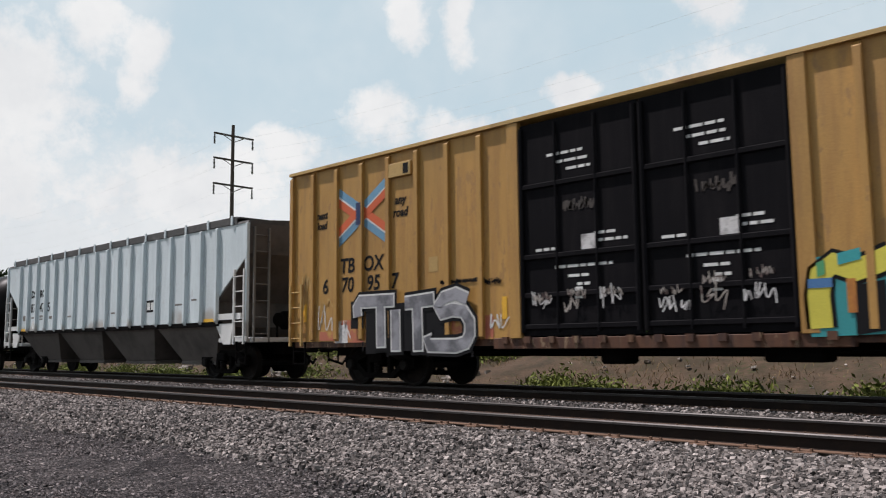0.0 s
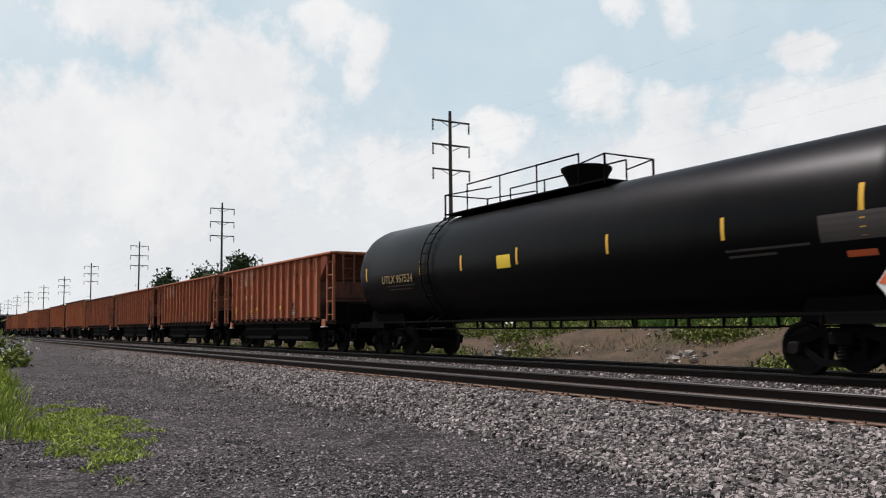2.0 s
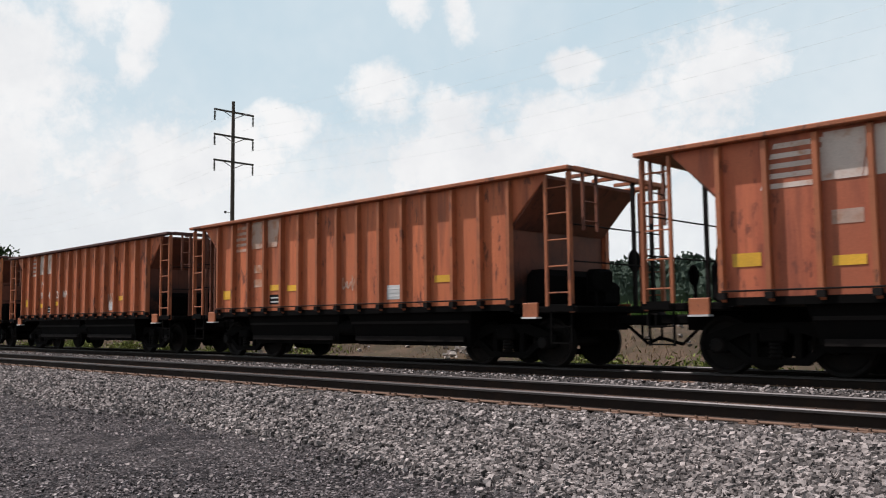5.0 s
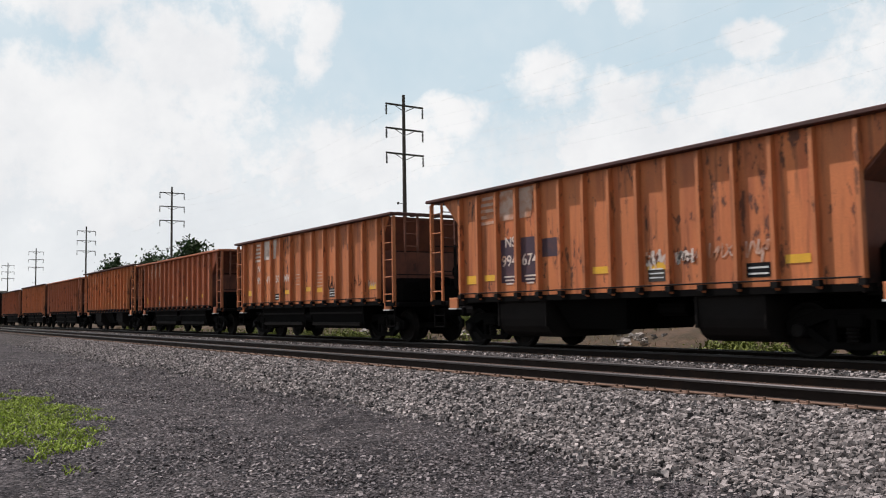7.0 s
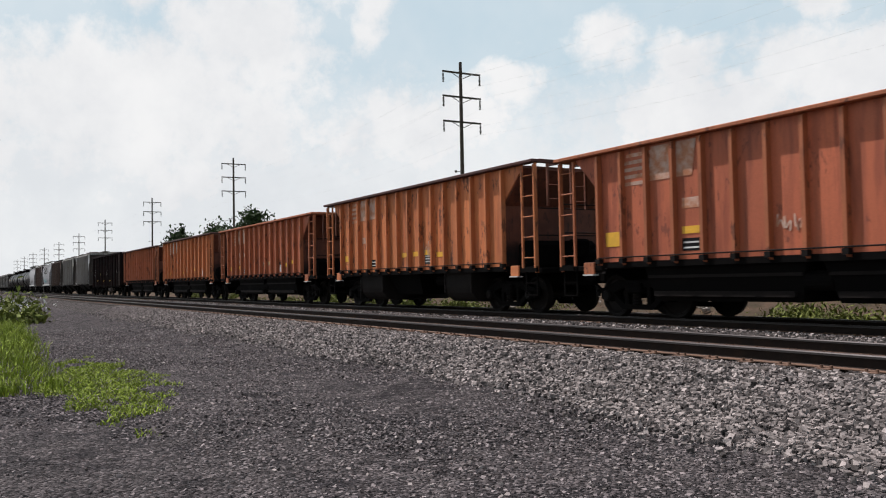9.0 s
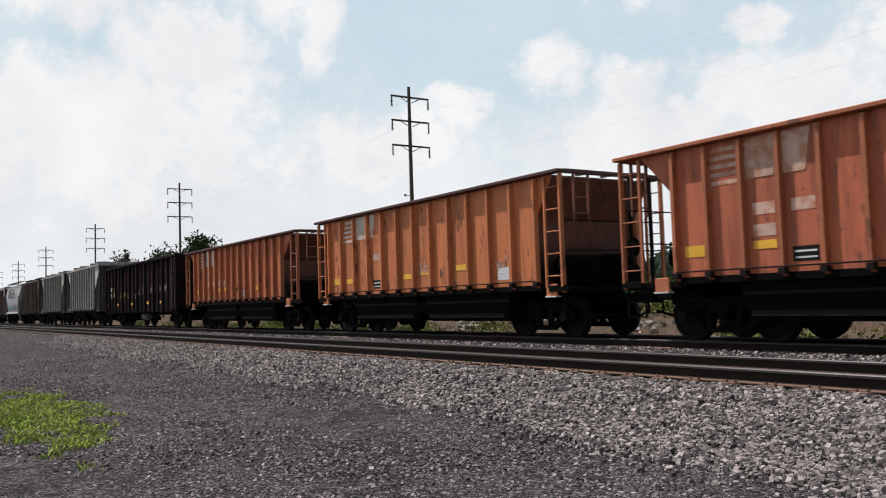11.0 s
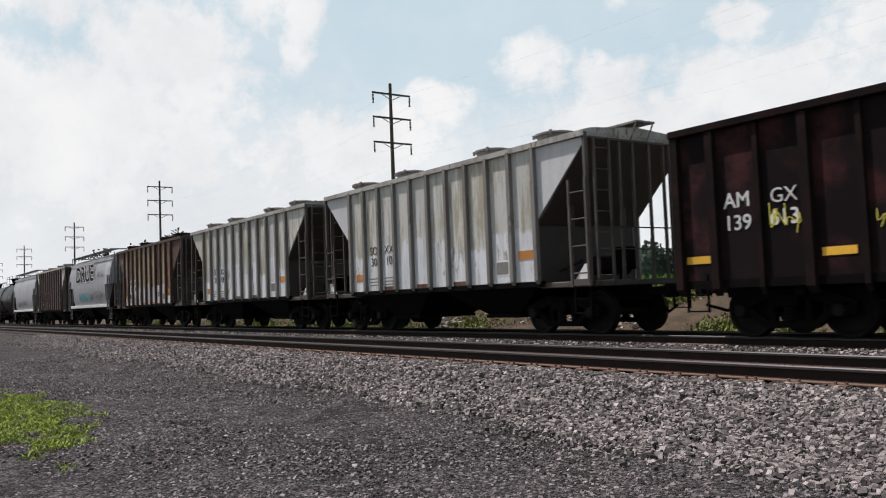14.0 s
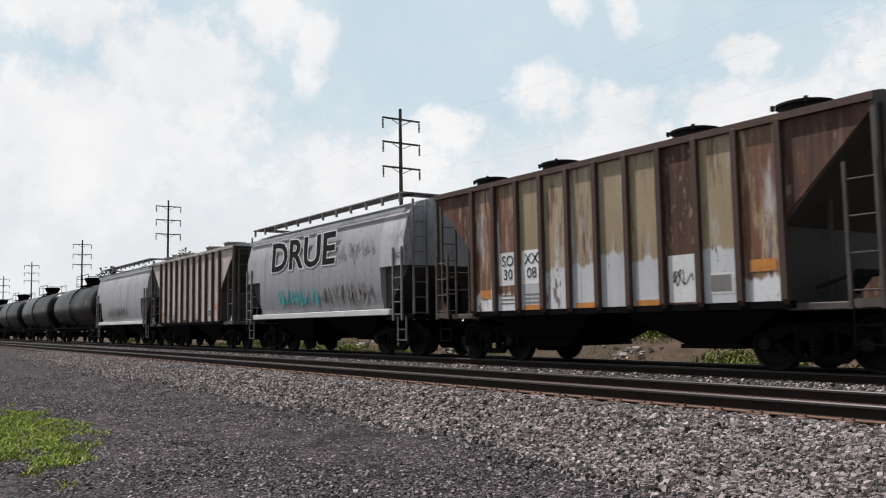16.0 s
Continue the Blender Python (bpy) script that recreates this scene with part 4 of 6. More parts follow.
def boxcar():
    car = thing("boxcar", "yellow high-cube boxcar with black double plug doors and graffiti", "boxcar")
    half, zb, zt = 9.63, 0.98, 4.98
    y = -1.52
    n, pitch = 8, (half - 2.6) / 8
    bm = bmesh.new()
    box(bm, 0, 0, (zb + zt) / 2, pitch - 0.004, 0.04, zt - zb)
    plate = mesh_of("side_panel", bm, M["yellow"])
    bm = bmesh.new()
    prism_x(bm, [(0.0, zb), (-0.085, zb + 0.05), (-0.085, zt - 0.1), (0, zt)], -0.055, 0.055)
    rib = mesh_of("rib", bm, M["yellow"])
    for e in (-1, 1):
        for i in range(n):
            for s in (-1, 1):
                piece("side_panel", plate, car, (e * (2.6 + (i + 0.5) * pitch), s * 1.52, 0))
            piece("rib", rib, car, (e * (2.6 + (i + 1) * pitch - (0.055 if i == n - 1 else 0)), y - 0.021, 0))
            piece("rib", rib, car, (e * (2.6 + (i + 1) * pitch - (0.055 if i == n - 1 else 0)), 1.541, 0), turn=(0, 0, math.pi))
        bm = bmesh.new()
        box(bm, e * (half - 0.05), 0, (zb + zt) / 2, 0.08, 2.98, zt - zb)
        for k in range(9):
            box(bm, e * (half + 0.01), 0, zb + 0.3 + k * 0.42, 0.08, 2.7, 0.16, 0.03)
        part("end_wall", bm, M["yellow"], car)
        bm = bmesh.new()
        box(bm, e * 2.645, y - 0.03, (zb + zt) / 2, 0.26, 0.12, zt - zb, 0.01)
        part("door_post", bm, M["yellow"], car)
        ladder(car, e * (half - 0.5), e * (half - 0.06), y - 0.1, zb - 0.1, zb + 1.35, 4, M["yellow_trim"], "yellow side ladder")
        ladder(car, -1.4, -1.0, e * (half + 0.08), zb, zb + 1.6, 4, M["yellow_trim"], "", True)
        step_stirrup(car, e * (half - 0.3), y, M["black"])
        # one plug door
        d = e * 1.27
        bm = bmesh.new()
        box(bm, d, y + 0.02, (zb + zt) / 2 - 0.02, 2.5, 0.06, zt - zb - 0.12)
        door = part("plug_door", bm, M["black_door"], car, "black plug door with lock rods and stencils")
        bm = bmesh.new()
        for fx in (-1.2, -0.42, 0.42, 1.2):
            bar(bm, (d + fx, y - 0.05, zb + 0.1), (d + fx, y - 0.05, zt - 0.15), 0.028 if abs(fx) < 1 else 0.045)
        part("lock_rod", bm, M["black_door"], door)
        for z in (zb + 0.2, zb + 0.76, zb + 1.45, zb + 2.74):
            bm = bmesh.new()
            box(bm, d, y - 0.03, z, 2.42, 0.07, 0.09, 0.012)
            part("door_beam", bm, M["black_door"], door)
        r = random.Random(5 + e)
        for k, (dx, z, w) in enumerate(((-0.2, 4.25, 1.0), (-0.1, 4.1, 0.8), (0.05, 3.95, 0.6), (-0.7, 2.55, 0.5), (-0.65, 2.45, 0.6), (0.1, 2.22, 1.4), (0.0, 2.05, 0.5), (0.1, 1.9, 0.3), (0.6, 2.75, 0.6), (0.7, 2.62, 0.7))):
            words(car, d + dx, z, w * 0.85, 0.05, M["bar_white"], y - 0.016, r)
        patch(car, d + 0.25, 2.62, 0.34, 0.26, M["tag_pale"], y - 0.016, "stencil_box", "white stencil box")
        patch(car, d, 1.75, 0.16, 0.2, M["bar_white"], y - 0.016, "stencil_box", "white stencil box")
        for g in range(3):
            scrawl(car, d - 1.0 + g * 0.72, 1.25 + r.uniform(-0.02, 0.28), r.uniform(0.35, 0.6), r.uniform(0.28, 0.5), M["tag_chalk"] if g == 1 else M["tag_pale"], y - 0.075, r, 0.026)
            scrawl(car, d - 0.95 + g * 0.74, 1.55 + r.uniform(0, 0.25), 0.4, 0.24, M["tag_chalk"], y - 0.077, r, 0.02)
        scrawl(car, d - 0.3, 3.15, 0.7, 0.3, M["grey_brown_dark"], y - 0.018, r, 0.05)
    bm = bmesh.new()
    prism_x(bm, [(-1.63, zt + 0.0), (-1.63, zt + 0.07), (0, zt + 0.2), (1.63, zt + 0.07), (1.63, zt)], -half - 0.03, half + 0.03)
    part("roof", bm, M["yellow_trim"], car, "low-pitched roof with pale eave")
    bm = bmesh.new()
    box(bm, 0, -y - 0.06, zb - 0.06, 2 * half - 0.1, 0.1, 0.14)
    part("side_sill", bm, M["rust_panel"], car)
    bm = bmesh.new()
    box(bm, 0, y + 0.06, zb - 0.06, 2 * half - 0.1, 0.1, 0.14)
    box(bm, 0, y + 0.02, zb - 0.09, 6.4, 0.14, 0.2, 0.01)
    for k in range(12):
        box(bm, -2.9 + k * 0.53, y - 0.06, zb - 0.03, 0.14, 0.08, 0.12)
    part("side_sill", bm, M["rust_panel"], car, "rust-brown door track and side sill")
    bm = bmesh.new()
    box(bm, 0, 0, 0.84, 2 * half - 0.4, 0.6, 0.4)
    box(bm, 2.2, -0.9, 0.72, 0.9, 0.5, 0.3, 0.04)
    box(bm, -0.9, -0.9, 0.7, 0.5, 0.5, 0.36, 0.05)
    bar(bm, (-5.5, -0.9, 0.72), (5.5, -0.9, 0.72), 0.025)
    for k in range(9):
        box(bm, -5 + k * 1.25, 0, 0.88, 0.12, 2.9, 0.16)
    part("underframe", bm, M["black"], car, "sooty, shade-blackened underframe with brake rigging")
    couplers(car, half)
    trucks(car, (-7.05, 7.05))
    x = [-half + (i + 0.5) * pitch for i in range(8)]
    f = y - 0.026
    # emblem: two crossing bands
    for sgn in (-1, 1):
        for off, mat in ((0.12, M["cross_blue"]), (0.0, M["bar_white"]), (-0.12, M["cross_red"])):
            for lo, hi in ((-0.82, -0.09), (0.09, 0.82)):
                bm = bmesh.new()
                cx = (x[2] + x[3]) / 2 - 0.06
                w = 0.2 if mat != M["bar_white"] else 0.05
                o = off if sgn * (lo + hi) > 0 else -off
                pts = [(lo, sgn * lo * 0.6), (hi, sgn * hi * 0.6)]
                prism(bm, [(cx + a, 3.78 + b + o + dw) for (a, b), dw in ((pts[0], -w / 2), (pts[1], -w / 2), (pts[1], w / 2), (pts[0], w / 2))], f - 0.006 + off * 0.03 - sgn * 0.001, f - 0.004 + off * 0.03 - sgn * 0.001)
                part("emblem_band", bm, mat, car)
    patch(car, (x[2] + x[3]) / 2 - 0.06, 3.78, 0.15, 0.5, M["cross_navy"], y - 0.112, "emblem_band")
    letters(car, "next\nload", x[1] - 0.14, 3.82, 0.24, M["bar_black"], f, 0.008, 0.9, 0.15)
    letters(car, "any\nroad", x[4] - 0.1, 3.86, 0.27, M["bar_black"], f, 0.008, 0.9, 0.15)
    letters(car, "TB", x[2] - 0.1, 2.51, 0.46, M["bar_black"], f, 0.01, 0.95, 0.1)
    letters(car, "OX", x[3] - 0.1, 2.51, 0.46, M["bar_black"], f, 0.01, 0.95, 0.1)
    for k, s in ((1, "6"), (2, "70"), (3, "95"), (4, "7")):
        letters(car, s, x[k] - 0.09 + {1: 0.08, 4: -0.2}.get(k, 0), 2.08, 0.46, M["bar_black"], f, 0.01, 0.95, 0.1)
    patch(car, x[5] + 0.0, 2.5, 0.26, 0.3, M["yellow_trim"], f, "data_panel", "framed data panel")
    bm = bmesh.new()
    box(bm, x[4] - 0.1, y - 0.06, 4.58, 0.78, 0.08, 0.3, 0.01)
    part("route_board", bm, M["yellow_trim"], car, "pale yellow board fixed below the eave")
    patch(car, x[4] + 0.15, 4.58, 0.16, 0.22, M["bar_black"], y - 0.104, "painted_mark")
    # large sprayed letters with dark edge, white outline and grey fill
    patch(car, x[2] + 0.75, 1.2, 2.6, 0.5, M["tag_red"], f, "sprayed_patch", "dull red sprayed patch")
    patch(car, x[6] - 0.1, 1.2, 1.6, 0.45, M["tag_red"], f, "sprayed_patch", "dull red sprayed patch")
    patch(car, -5.55, 1.2, 2.5, 1.0, M["bar_black"], y - 0.098, "sprayed_patch", "black sprayed patch behind the letters", 0.12)
    patch(car, -7.1, 1.55, 0.42, 0.6, M["bar_black"], y - 0.098, "sprayed_patch", "black sprayed patch behind the letters")
    for k in range(9):
        patch(car, -6.9 + k * 0.4, 0.86 - 0.03 * (k % 3), 0.05, 0.2 + 0.06 * (k % 3), M["bar_black"], y - 0.1, "paint_drip")
    first = [[(-7.05, 1.5), (-7.08, 1.72), (-7.0, 1.83), (-5.9, 1.82)], [(-6.31, 1.8), (-6.29, 0.86)], [(-5.84, 1.62), (-5.83, 0.78)]]
    second = [[(-5.55, 1.74), (-4.72, 1.79)], [(-5.19, 1.76), (-5.16, 0.78)]]
    bend = [(-3.8, 1.74), (-4.1, 1.86), (-4.42, 1.8), (-4.6, 1.62), (-4.5, 1.5), (-4.2, 1.56), (-3.9, 1.52), (-3.74, 1.32), (-3.74, 1.08), (-3.85, 0.92), (-4.1, 0.86), (-4.85, 0.87), (-4.9, 1.05)]
    for wide, mat, dy in ((0.44, M["bar_black"], 0.004), (0.31, M["bar_white"], 0.01), (0.235, M["tag_grey"], 0.016)):
        for strokes in (first, second, [bend]):
            bm = bmesh.new()
            for k, pts in enumerate(strokes):
                (ax, az), (bx, bz) = pts[-2], pts[-1]
                l = math.hypot(bx - ax, bz - az)
                end = (bx + (bx - ax) / l * (wide - 0.235) / 2, bz + (bz - az) / l * (wide - 0.235) / 2)
                ribbon(bm, pts[:-1] + [end], wide, y - 0.105 - dy - 0.0008 * k)
            part("sprayed_letter", bm, mat, car, "grey sprayed letter with white and black outline")
    patch(car, x[2] - 0.3, 1.14, 0.45, 0.4, M["tag_pale"], f - 0.003, "sprayed_patch", "pale sprayed patch")
    patch(car, x[1] + 0.1, 1.1, 0.62, 0.2, M["tag_red"], f - 0.002, "sprayed_patch", "dull red sprayed patch")
    for k, z in ((0, 1.65), (7, 1.55)):
        patch(car, x[k] + 0.1, z, 0.12, 0.42, M["reflector"], f - 0.003, "reflector", "yellow reflective strip")
    rs = random.Random(9)
    for gx2, gz2, gw, gh, mat in ((-9.2, 1.5, 0.35, 1.6, M["yellow_trim"]), (-8.6, 1.1, 0.5, 0.9, M["bar_white"]), (-8.5, 1.6, 0.7, 0.5, M["yellow_trim"]), (-7.9, 1.05, 0.45, 0.7, M["bar_white"]),
                                  (-3.3, 1.1, 0.5, 0.5, M["bar_white"]), (-3.6, 2.0, 0.6, 0.14, M["bar_black"]), (-4.6, 2.06, 1.2, 0.12, M["bar_black"])):
        scrawl(car, gx2, gz2, gw, gh, mat, f - 0.006, rs, 0.03)
    # bright sprayed shapes beyond the door
    r = random.Random(3)
    patch(car, 4.3, 1.48, 3.3, 1.1, M["tag_teal"], y - 0.084, "sprayed_shape", "teal sprayed ground", 0.1)
    for j in range(3):
        gx = 3.25 + 1.12 * j
        for wide, mat, dy in ((0.42, M["bar_black"], 0.09), (0.3, M["tag_yellow"], 0.096)):
            bm = bmesh.new()
            ribbon(bm, [(gx - 0.45, 1.05), (gx - 0.47, 1.5), (gx - 0.42, 1.8), (gx - 0.25, 1.93), (gx + 0.05, 1.82), (gx + 0.3, 1.9), (gx + 0.5, 1.98)], wide, y - dy)
            part("sprayed_letter", bm, mat, car, "yellow sprayed letter with a black edge")
        patch(car, gx + 0.2, 1.28, 0.4, 0.66, M["bar_black"], y - 0.1, "sprayed_shape", "black sprayed shape", 0.06)
        patch(car, gx - 0.03, 1.48, 0.12, 0.46, M["reflector_old"], y - 0.104, "reflector", "orange reflective strip")
        patch(car, gx - 0.44, 1.67, 0.33, 0.13, M["tag_blue"], y - 0.104, "sprayed_shape", "blue sprayed band")
        patch(car, gx - 0.04, 1.98, 0.3, 0.16, M["tag_teal"], y - 0.104, "sprayed_shape", "teal sprayed dab", 0.06)
        patch(car, gx - 0.42, 1.85, 0.11, 0.2, M["tag_green"], y - 0.104, "sprayed_shape", "green sprayed dab", 0.04)
    return car


def walkway(car, half, z, mat, ymid=0.0, posts=12, post_mat=None):
    """A grated walkway round the roof on brackets."""
    bm = bmesh.new()
    for s in (-1, 1):
        box(bm, 0, ymid + s * 1.2, z, 2 * half, 0.5, 0.035)
    for e in (-1, 1):
        box(bm, e * (half - 0.3), 0, z, 0.6, 2.4, 0.035)
    for i in range(posts):
        x = -half + 0.2 + i * (2 * half - 0.4) / (posts - 1)
        for s in (-1, 1):
            box(bm, x, s * 1.43, z - 0.12, 0.07, 0.06, 0.24)
    walk_part = part("roof_walkway", bm, mat, car, "grated steel roof walkway")
    if post_mat:
        for s in (-1, 1):
            bm = bmesh.new()
            box(bm, 0, s * 1.53, z - 0.08, 2 * half, 0.02, 0.19)
            part("fascia", bm, mat, walk_part)
            for i in range(posts):
                bm = bmesh.new()
                box(bm, -half + 0.2 + i * (2 * half - 0.4) / (posts - 1), s * 1.56, z - 0.07, 0.09, 0.03, 0.25)
                part("bracket", bm, post_mat, walk_part)


def grey_hopper():
    car = thing("covered_hopper", "pale grey covered hopper car with ribbed sides and four bays", "covered hopper")
    half, rh, zt = 8.65, 7.2, 4.1
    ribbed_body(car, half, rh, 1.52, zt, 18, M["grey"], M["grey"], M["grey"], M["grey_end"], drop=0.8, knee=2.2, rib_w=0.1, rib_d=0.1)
    bm = bmesh.new()
    prism_x(bm, [(-1.53, zt), (-1.5, zt + 0.06), (0, zt + 0.18), (1.5, zt + 0.06), (1.53, zt)], -half, half)
    part("roof", bm, M["grating"], car)
    walkway(car, half - 0.55, zt + 0.19, M["grating"], posts=14, post_mat=M["grey"])
    bm = bmesh.new()
    box(bm, 0, 0, zt + 0.28, 2 * rh, 0.6, 0.14, 0.03)
    part("hatch_trough", bm, M["grey"], car)
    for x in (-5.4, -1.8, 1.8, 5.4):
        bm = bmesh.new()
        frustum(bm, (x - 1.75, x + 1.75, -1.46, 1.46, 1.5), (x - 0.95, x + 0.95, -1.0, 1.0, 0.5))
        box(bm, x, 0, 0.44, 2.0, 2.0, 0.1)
        part("hopper_bay", bm, M["grey_end"], car, "dark grey-brown sloping hopper bay")
    for s in (-1, 1):
        for e in (-1, 1):
            ladder(car, e * (half - 0.55), e * (half - 0.08), s * 1.58, 0.95, 2.9, 5, M["sill_white"], "white side ladder")
            ladder(car, s * 1.35, s * 0.9, e * (half + 0.03), 1.0, zt - 0.1, 7, M["rib_grey"], "", True)
            step_stirrup(car, e * (half - 0.3), s * 1.5, M["black"])
            bm = bmesh.new()
            prism(bm, [(e * (rh - 0.1), 1.5), (e * (rh + 0.75), 1.5), (e * (rh + 0.65), 0.95), (e * (rh + 0.3), 0.95)], s * 1.5 - 0.02, s * 1.5 + 0.02)
            box(bm, e * (rh + 0.6), s * 1.53, 1.68, 1.15, 0.05, 0.16)
            part("bolster_web", bm, M["sill_white"], car, "white gusset plate over the truck")
    trucks(car, (-6.75, 6.75))
    p, y = 14.4 / 17, SIDE + 0.08
    at = [-7.2 + (k + 0.5) * p for k in range(17)]
    letters(car, "DS", at[1], 2.80, 0.37, M["bar_black"], y, 0.014)
    letters(car, "RC", at[2], 2.80, 0.37, M["bar_black"], y, 0.014)
    for k, s in ((1, "87"), (2, "47"), (3, "5")):
        letters(car, s, at[k] - (0.2 if k == 3 else 0), 2.25, 0.46, M["bar_black"], y, 0.006)
    for k, z, w, h in ((0, 2.05, 0.3, 0.2), (1, 2.05, 0.3, 0.06), (2, 2.08, 0.4, 0.08), (2, 1.98, 0.4, 0.05), (3, 2.02, 0.3, 0.1), (5, 2.0, 0.4, 0.06), (9, 2.0, 0.3, 0.05), (14, 2.1, 0.4, 0.05), (15, 2.2, 0.3, 0.05)):
        patch(car, at[k], z, w, h, M["rib_grey"], y, "stencil_line", "small black stencil line")
    patch(car, at[12], 2.12, 0.5, 0.36, M["bar_black"], y, "data_panel", "black data panel")
    for dx in (-0.12, 0.12):
        patch(car, at[12] + dx, 2.12, 0.18, 0.22, M["bar_white"], y - 0.005, "data_line")
    bm = bmesh.new()
    bmesh.ops.create_cone(bm, cap_ends=True, segments=20, radius1=0.15, radius2=0.15, depth=0.006, matrix=pose(at[1] + 0.05, y, 1.78, 90))
    part("painted_disc", bm, M["bar_white"], car, "round white painted mark")
    for k in (0, 3, 6, 9, 12, 15):
        patch(car, at[k] + 0.33, 1.8, 0.1, 0.42, M["reflector"], y - 0.03, "reflector", "yellow reflective strip")
    for k in (0, 16):
        patch(car, at[k], 1.6, 0.6, 0.1, M["reflector"], y - 0.004, "reflector", "yellow reflective strip")
    return car


def tank_car(long=True):
    half, cyl, r, zc = (9.95, 8.8, 1.56, 2.58) if long else (7.3, 6.2, 1.5, 2.5)
    car = thing("tank_car", "black tank car with top platform, dome and yellow reflectors" if long else "dusty black tank car with top fittings", "tank car", "" if long else "black tank cars of the train")
    cap = [(r * math.cos(radians(a)), cyl + (half - cyl) * math.sin(radians(a))) for a in (0, 12, 25, 38, 50, 62, 74, 84, 89)]
    prof = [(q, -s) for q, s in cap[::-1]] + [(r, -cyl / 3), (r, cyl / 3)] + cap
    bm = bmesh.new()
    lathe(bm, prof, "X", 56, (0, 0, zc))
    part("tank", bm, M["tank"], car, "matt black cylindrical tank", smooth=True)
    top = zc + r
    for e in (-1, 1):
        bm = bmesh.new()
        box(bm, e * (half - 0.9), 0, 0.93, 2.6, 2.6, 0.14)
        prism(bm, [(e * (half - 2.9), 0.9), (e * (half - 0.4), 0.9), (e * (half - 0.9), zc - 0.5), (e * (half - 2.4), zc - 0.5)], -0.9, 0.9)
        part("saddle", bm, M["black"], car)
        step_stirrup(car, e * (half - 0.1), -1.4, M["black"])
        bm = bmesh.new()
        bar(bm, (e * (half + 0.2), -1.45, 0.95), (e * (half + 0.2), -1.45, 1.7), 0.02)
        bar(bm, (e * (half + 0.2), -1.45, 1.7), (e * (half + 0.2), 1.45, 1.7), 0.02)
        bar(bm, (e * (half + 0.2), 1.45, 0.95), (e * (half + 0.2), 1.45, 1.7), 0.02)
        part("end_rail", bm, M["black"], car)
        bm = bmesh.new()
        box(bm, e * (half - 0.2), 0, 0.86, 1.2, 0.6, 0.3)
        part("stub_sill", bm, M["black"], car)
    for s in (-1, 1):
        bm = bmesh.new()
        box(bm, 0, s * 1.42, 1.03, 2 * half - 1.4, 0.07, 0.05)
        for k in range(12):
            x = -half + 2.2 + k * (2 * half - 4.4) / 11
            box(bm, x, s * 1.3, 0.92, 0.05, 0.06, 0.24)
        box(bm, 0, s * 1.3, 0.82, 2 * half - 6.0, 0.04, 0.04)
        part("running_rail", bm, M["black"], car, "thin side running board")
    x0, x1 = (-4.85, 2.1) if long else (-1.9, 1.9)
    bm = bmesh.new()
    box(bm, (x0 + x1) / 2, 0, top + 0.02, x1 - x0, 1.5, 0.035)
    part("top_platform", bm, M["black"], car)
    for s in (-1, 1):
        bm = bmesh.new()
        z1 = top + 0.75
        n = 4 if long else 3
        mid0, mid1 = (x0 + 1.2, x1 - 0.9) if long else (x0, x1)
        for k in range(n):
            x = mid0 + k * (mid1 - mid0) / (n - 1)
            bar(bm, (x, s * 0.75, top - 0.05), (x, s * 0.75, z1), 0.022)
        bar(bm, (mid0, s * 0.75, z1), (mid1, s * 0.75, z1), 0.022)
        if long:
            for x, xm in ((x0, x0 + 2.4), (x1, x1 - 0.9)):
                bar(bm, (x, s * 0.75, top - 0.1), (x, s * 0.75, top + 0.6), 0.03)
                bar(bm, (x, s * 0.75, top + 0.6), (xm, s * 0.75, top + 0.5), 0.02)
        part("handrail", bm, M["black"], car, "black tubular handrail")
    for x in (x0, x1):
        bm = bmesh.new()
        bar(bm, (x, -0.75, top + 0.6), (x, 0.75, top + 0.6), 0.02)
        part("handrail", bm, M["black"], car)
    bm = bmesh.new()
    dx = 0.6 if long else 0.0
    lathe(bm, [(0.42, top - 0.1), (0.46, top + 0.2), (0.57, top + 0.42), (0.62, top + 0.5), (0.62, top + 0.57), (0.5, top + 0.61), (0.2, top + 0.63)], "Z", 22, (dx, 0, 0))
    part("dome", bm, M["black"], car, "black bonnet over the valves", smooth=True)
    # curved ladder down the side
    bm = bmesh.new()
    xl = -4.6 if long else 0.0
    prev = None
    for k in range(13):
        a = radians(100 + k * 11)
        q = [(xl + d, (r + 0.08) * math.cos(a), zc + (r + 0.08) * math.sin(a)) for d in (-0.22, 0.22)]
        bar(bm, q[0], q[1], 0.014)
        if prev:
            bar(bm, prev[0], q[0], 0.02)
            bar(bm, prev[1], q[1], 0.02)
        prev = q
    for d in (-0.22, 0.22):
        bar(bm, (xl + d, prev[0][1], prev[0][2]), (xl + d, -1.5, 1.0), 0.02)
    part("ladder", bm, M["black"], car, "black ladder curved over the tank")
    couplers(car, half)
    trucks(car, (-half + 2.0, half - 2.0))
    def on_tank(name, x, a0, a1, w, mat, label):
        """A painted patch that lies on the curved shell between two angles from the top on the camera's side."""
        bm = bmesh.new()
        rows = []
        for k in range(7):
            a = radians(90 + a0 + (a1 - a0) * k / 6)
            rows.append([bm.verts.new((x + d, (r + 0.008) * math.cos(a), zc + (r + 0.008) * math.sin(a))) for d in (-w / 2, w / 2)])
        fs = [bm.faces.new((p[0], p[1], q[1], q[0])) for p, q in zip(rows, rows[1:])]
        bmesh.ops.recalc_face_normals(bm, faces=fs)
        bmesh.ops.solidify(bm, geom=fs, thickness=0.004)
        part(name, bm, mat, car, label)
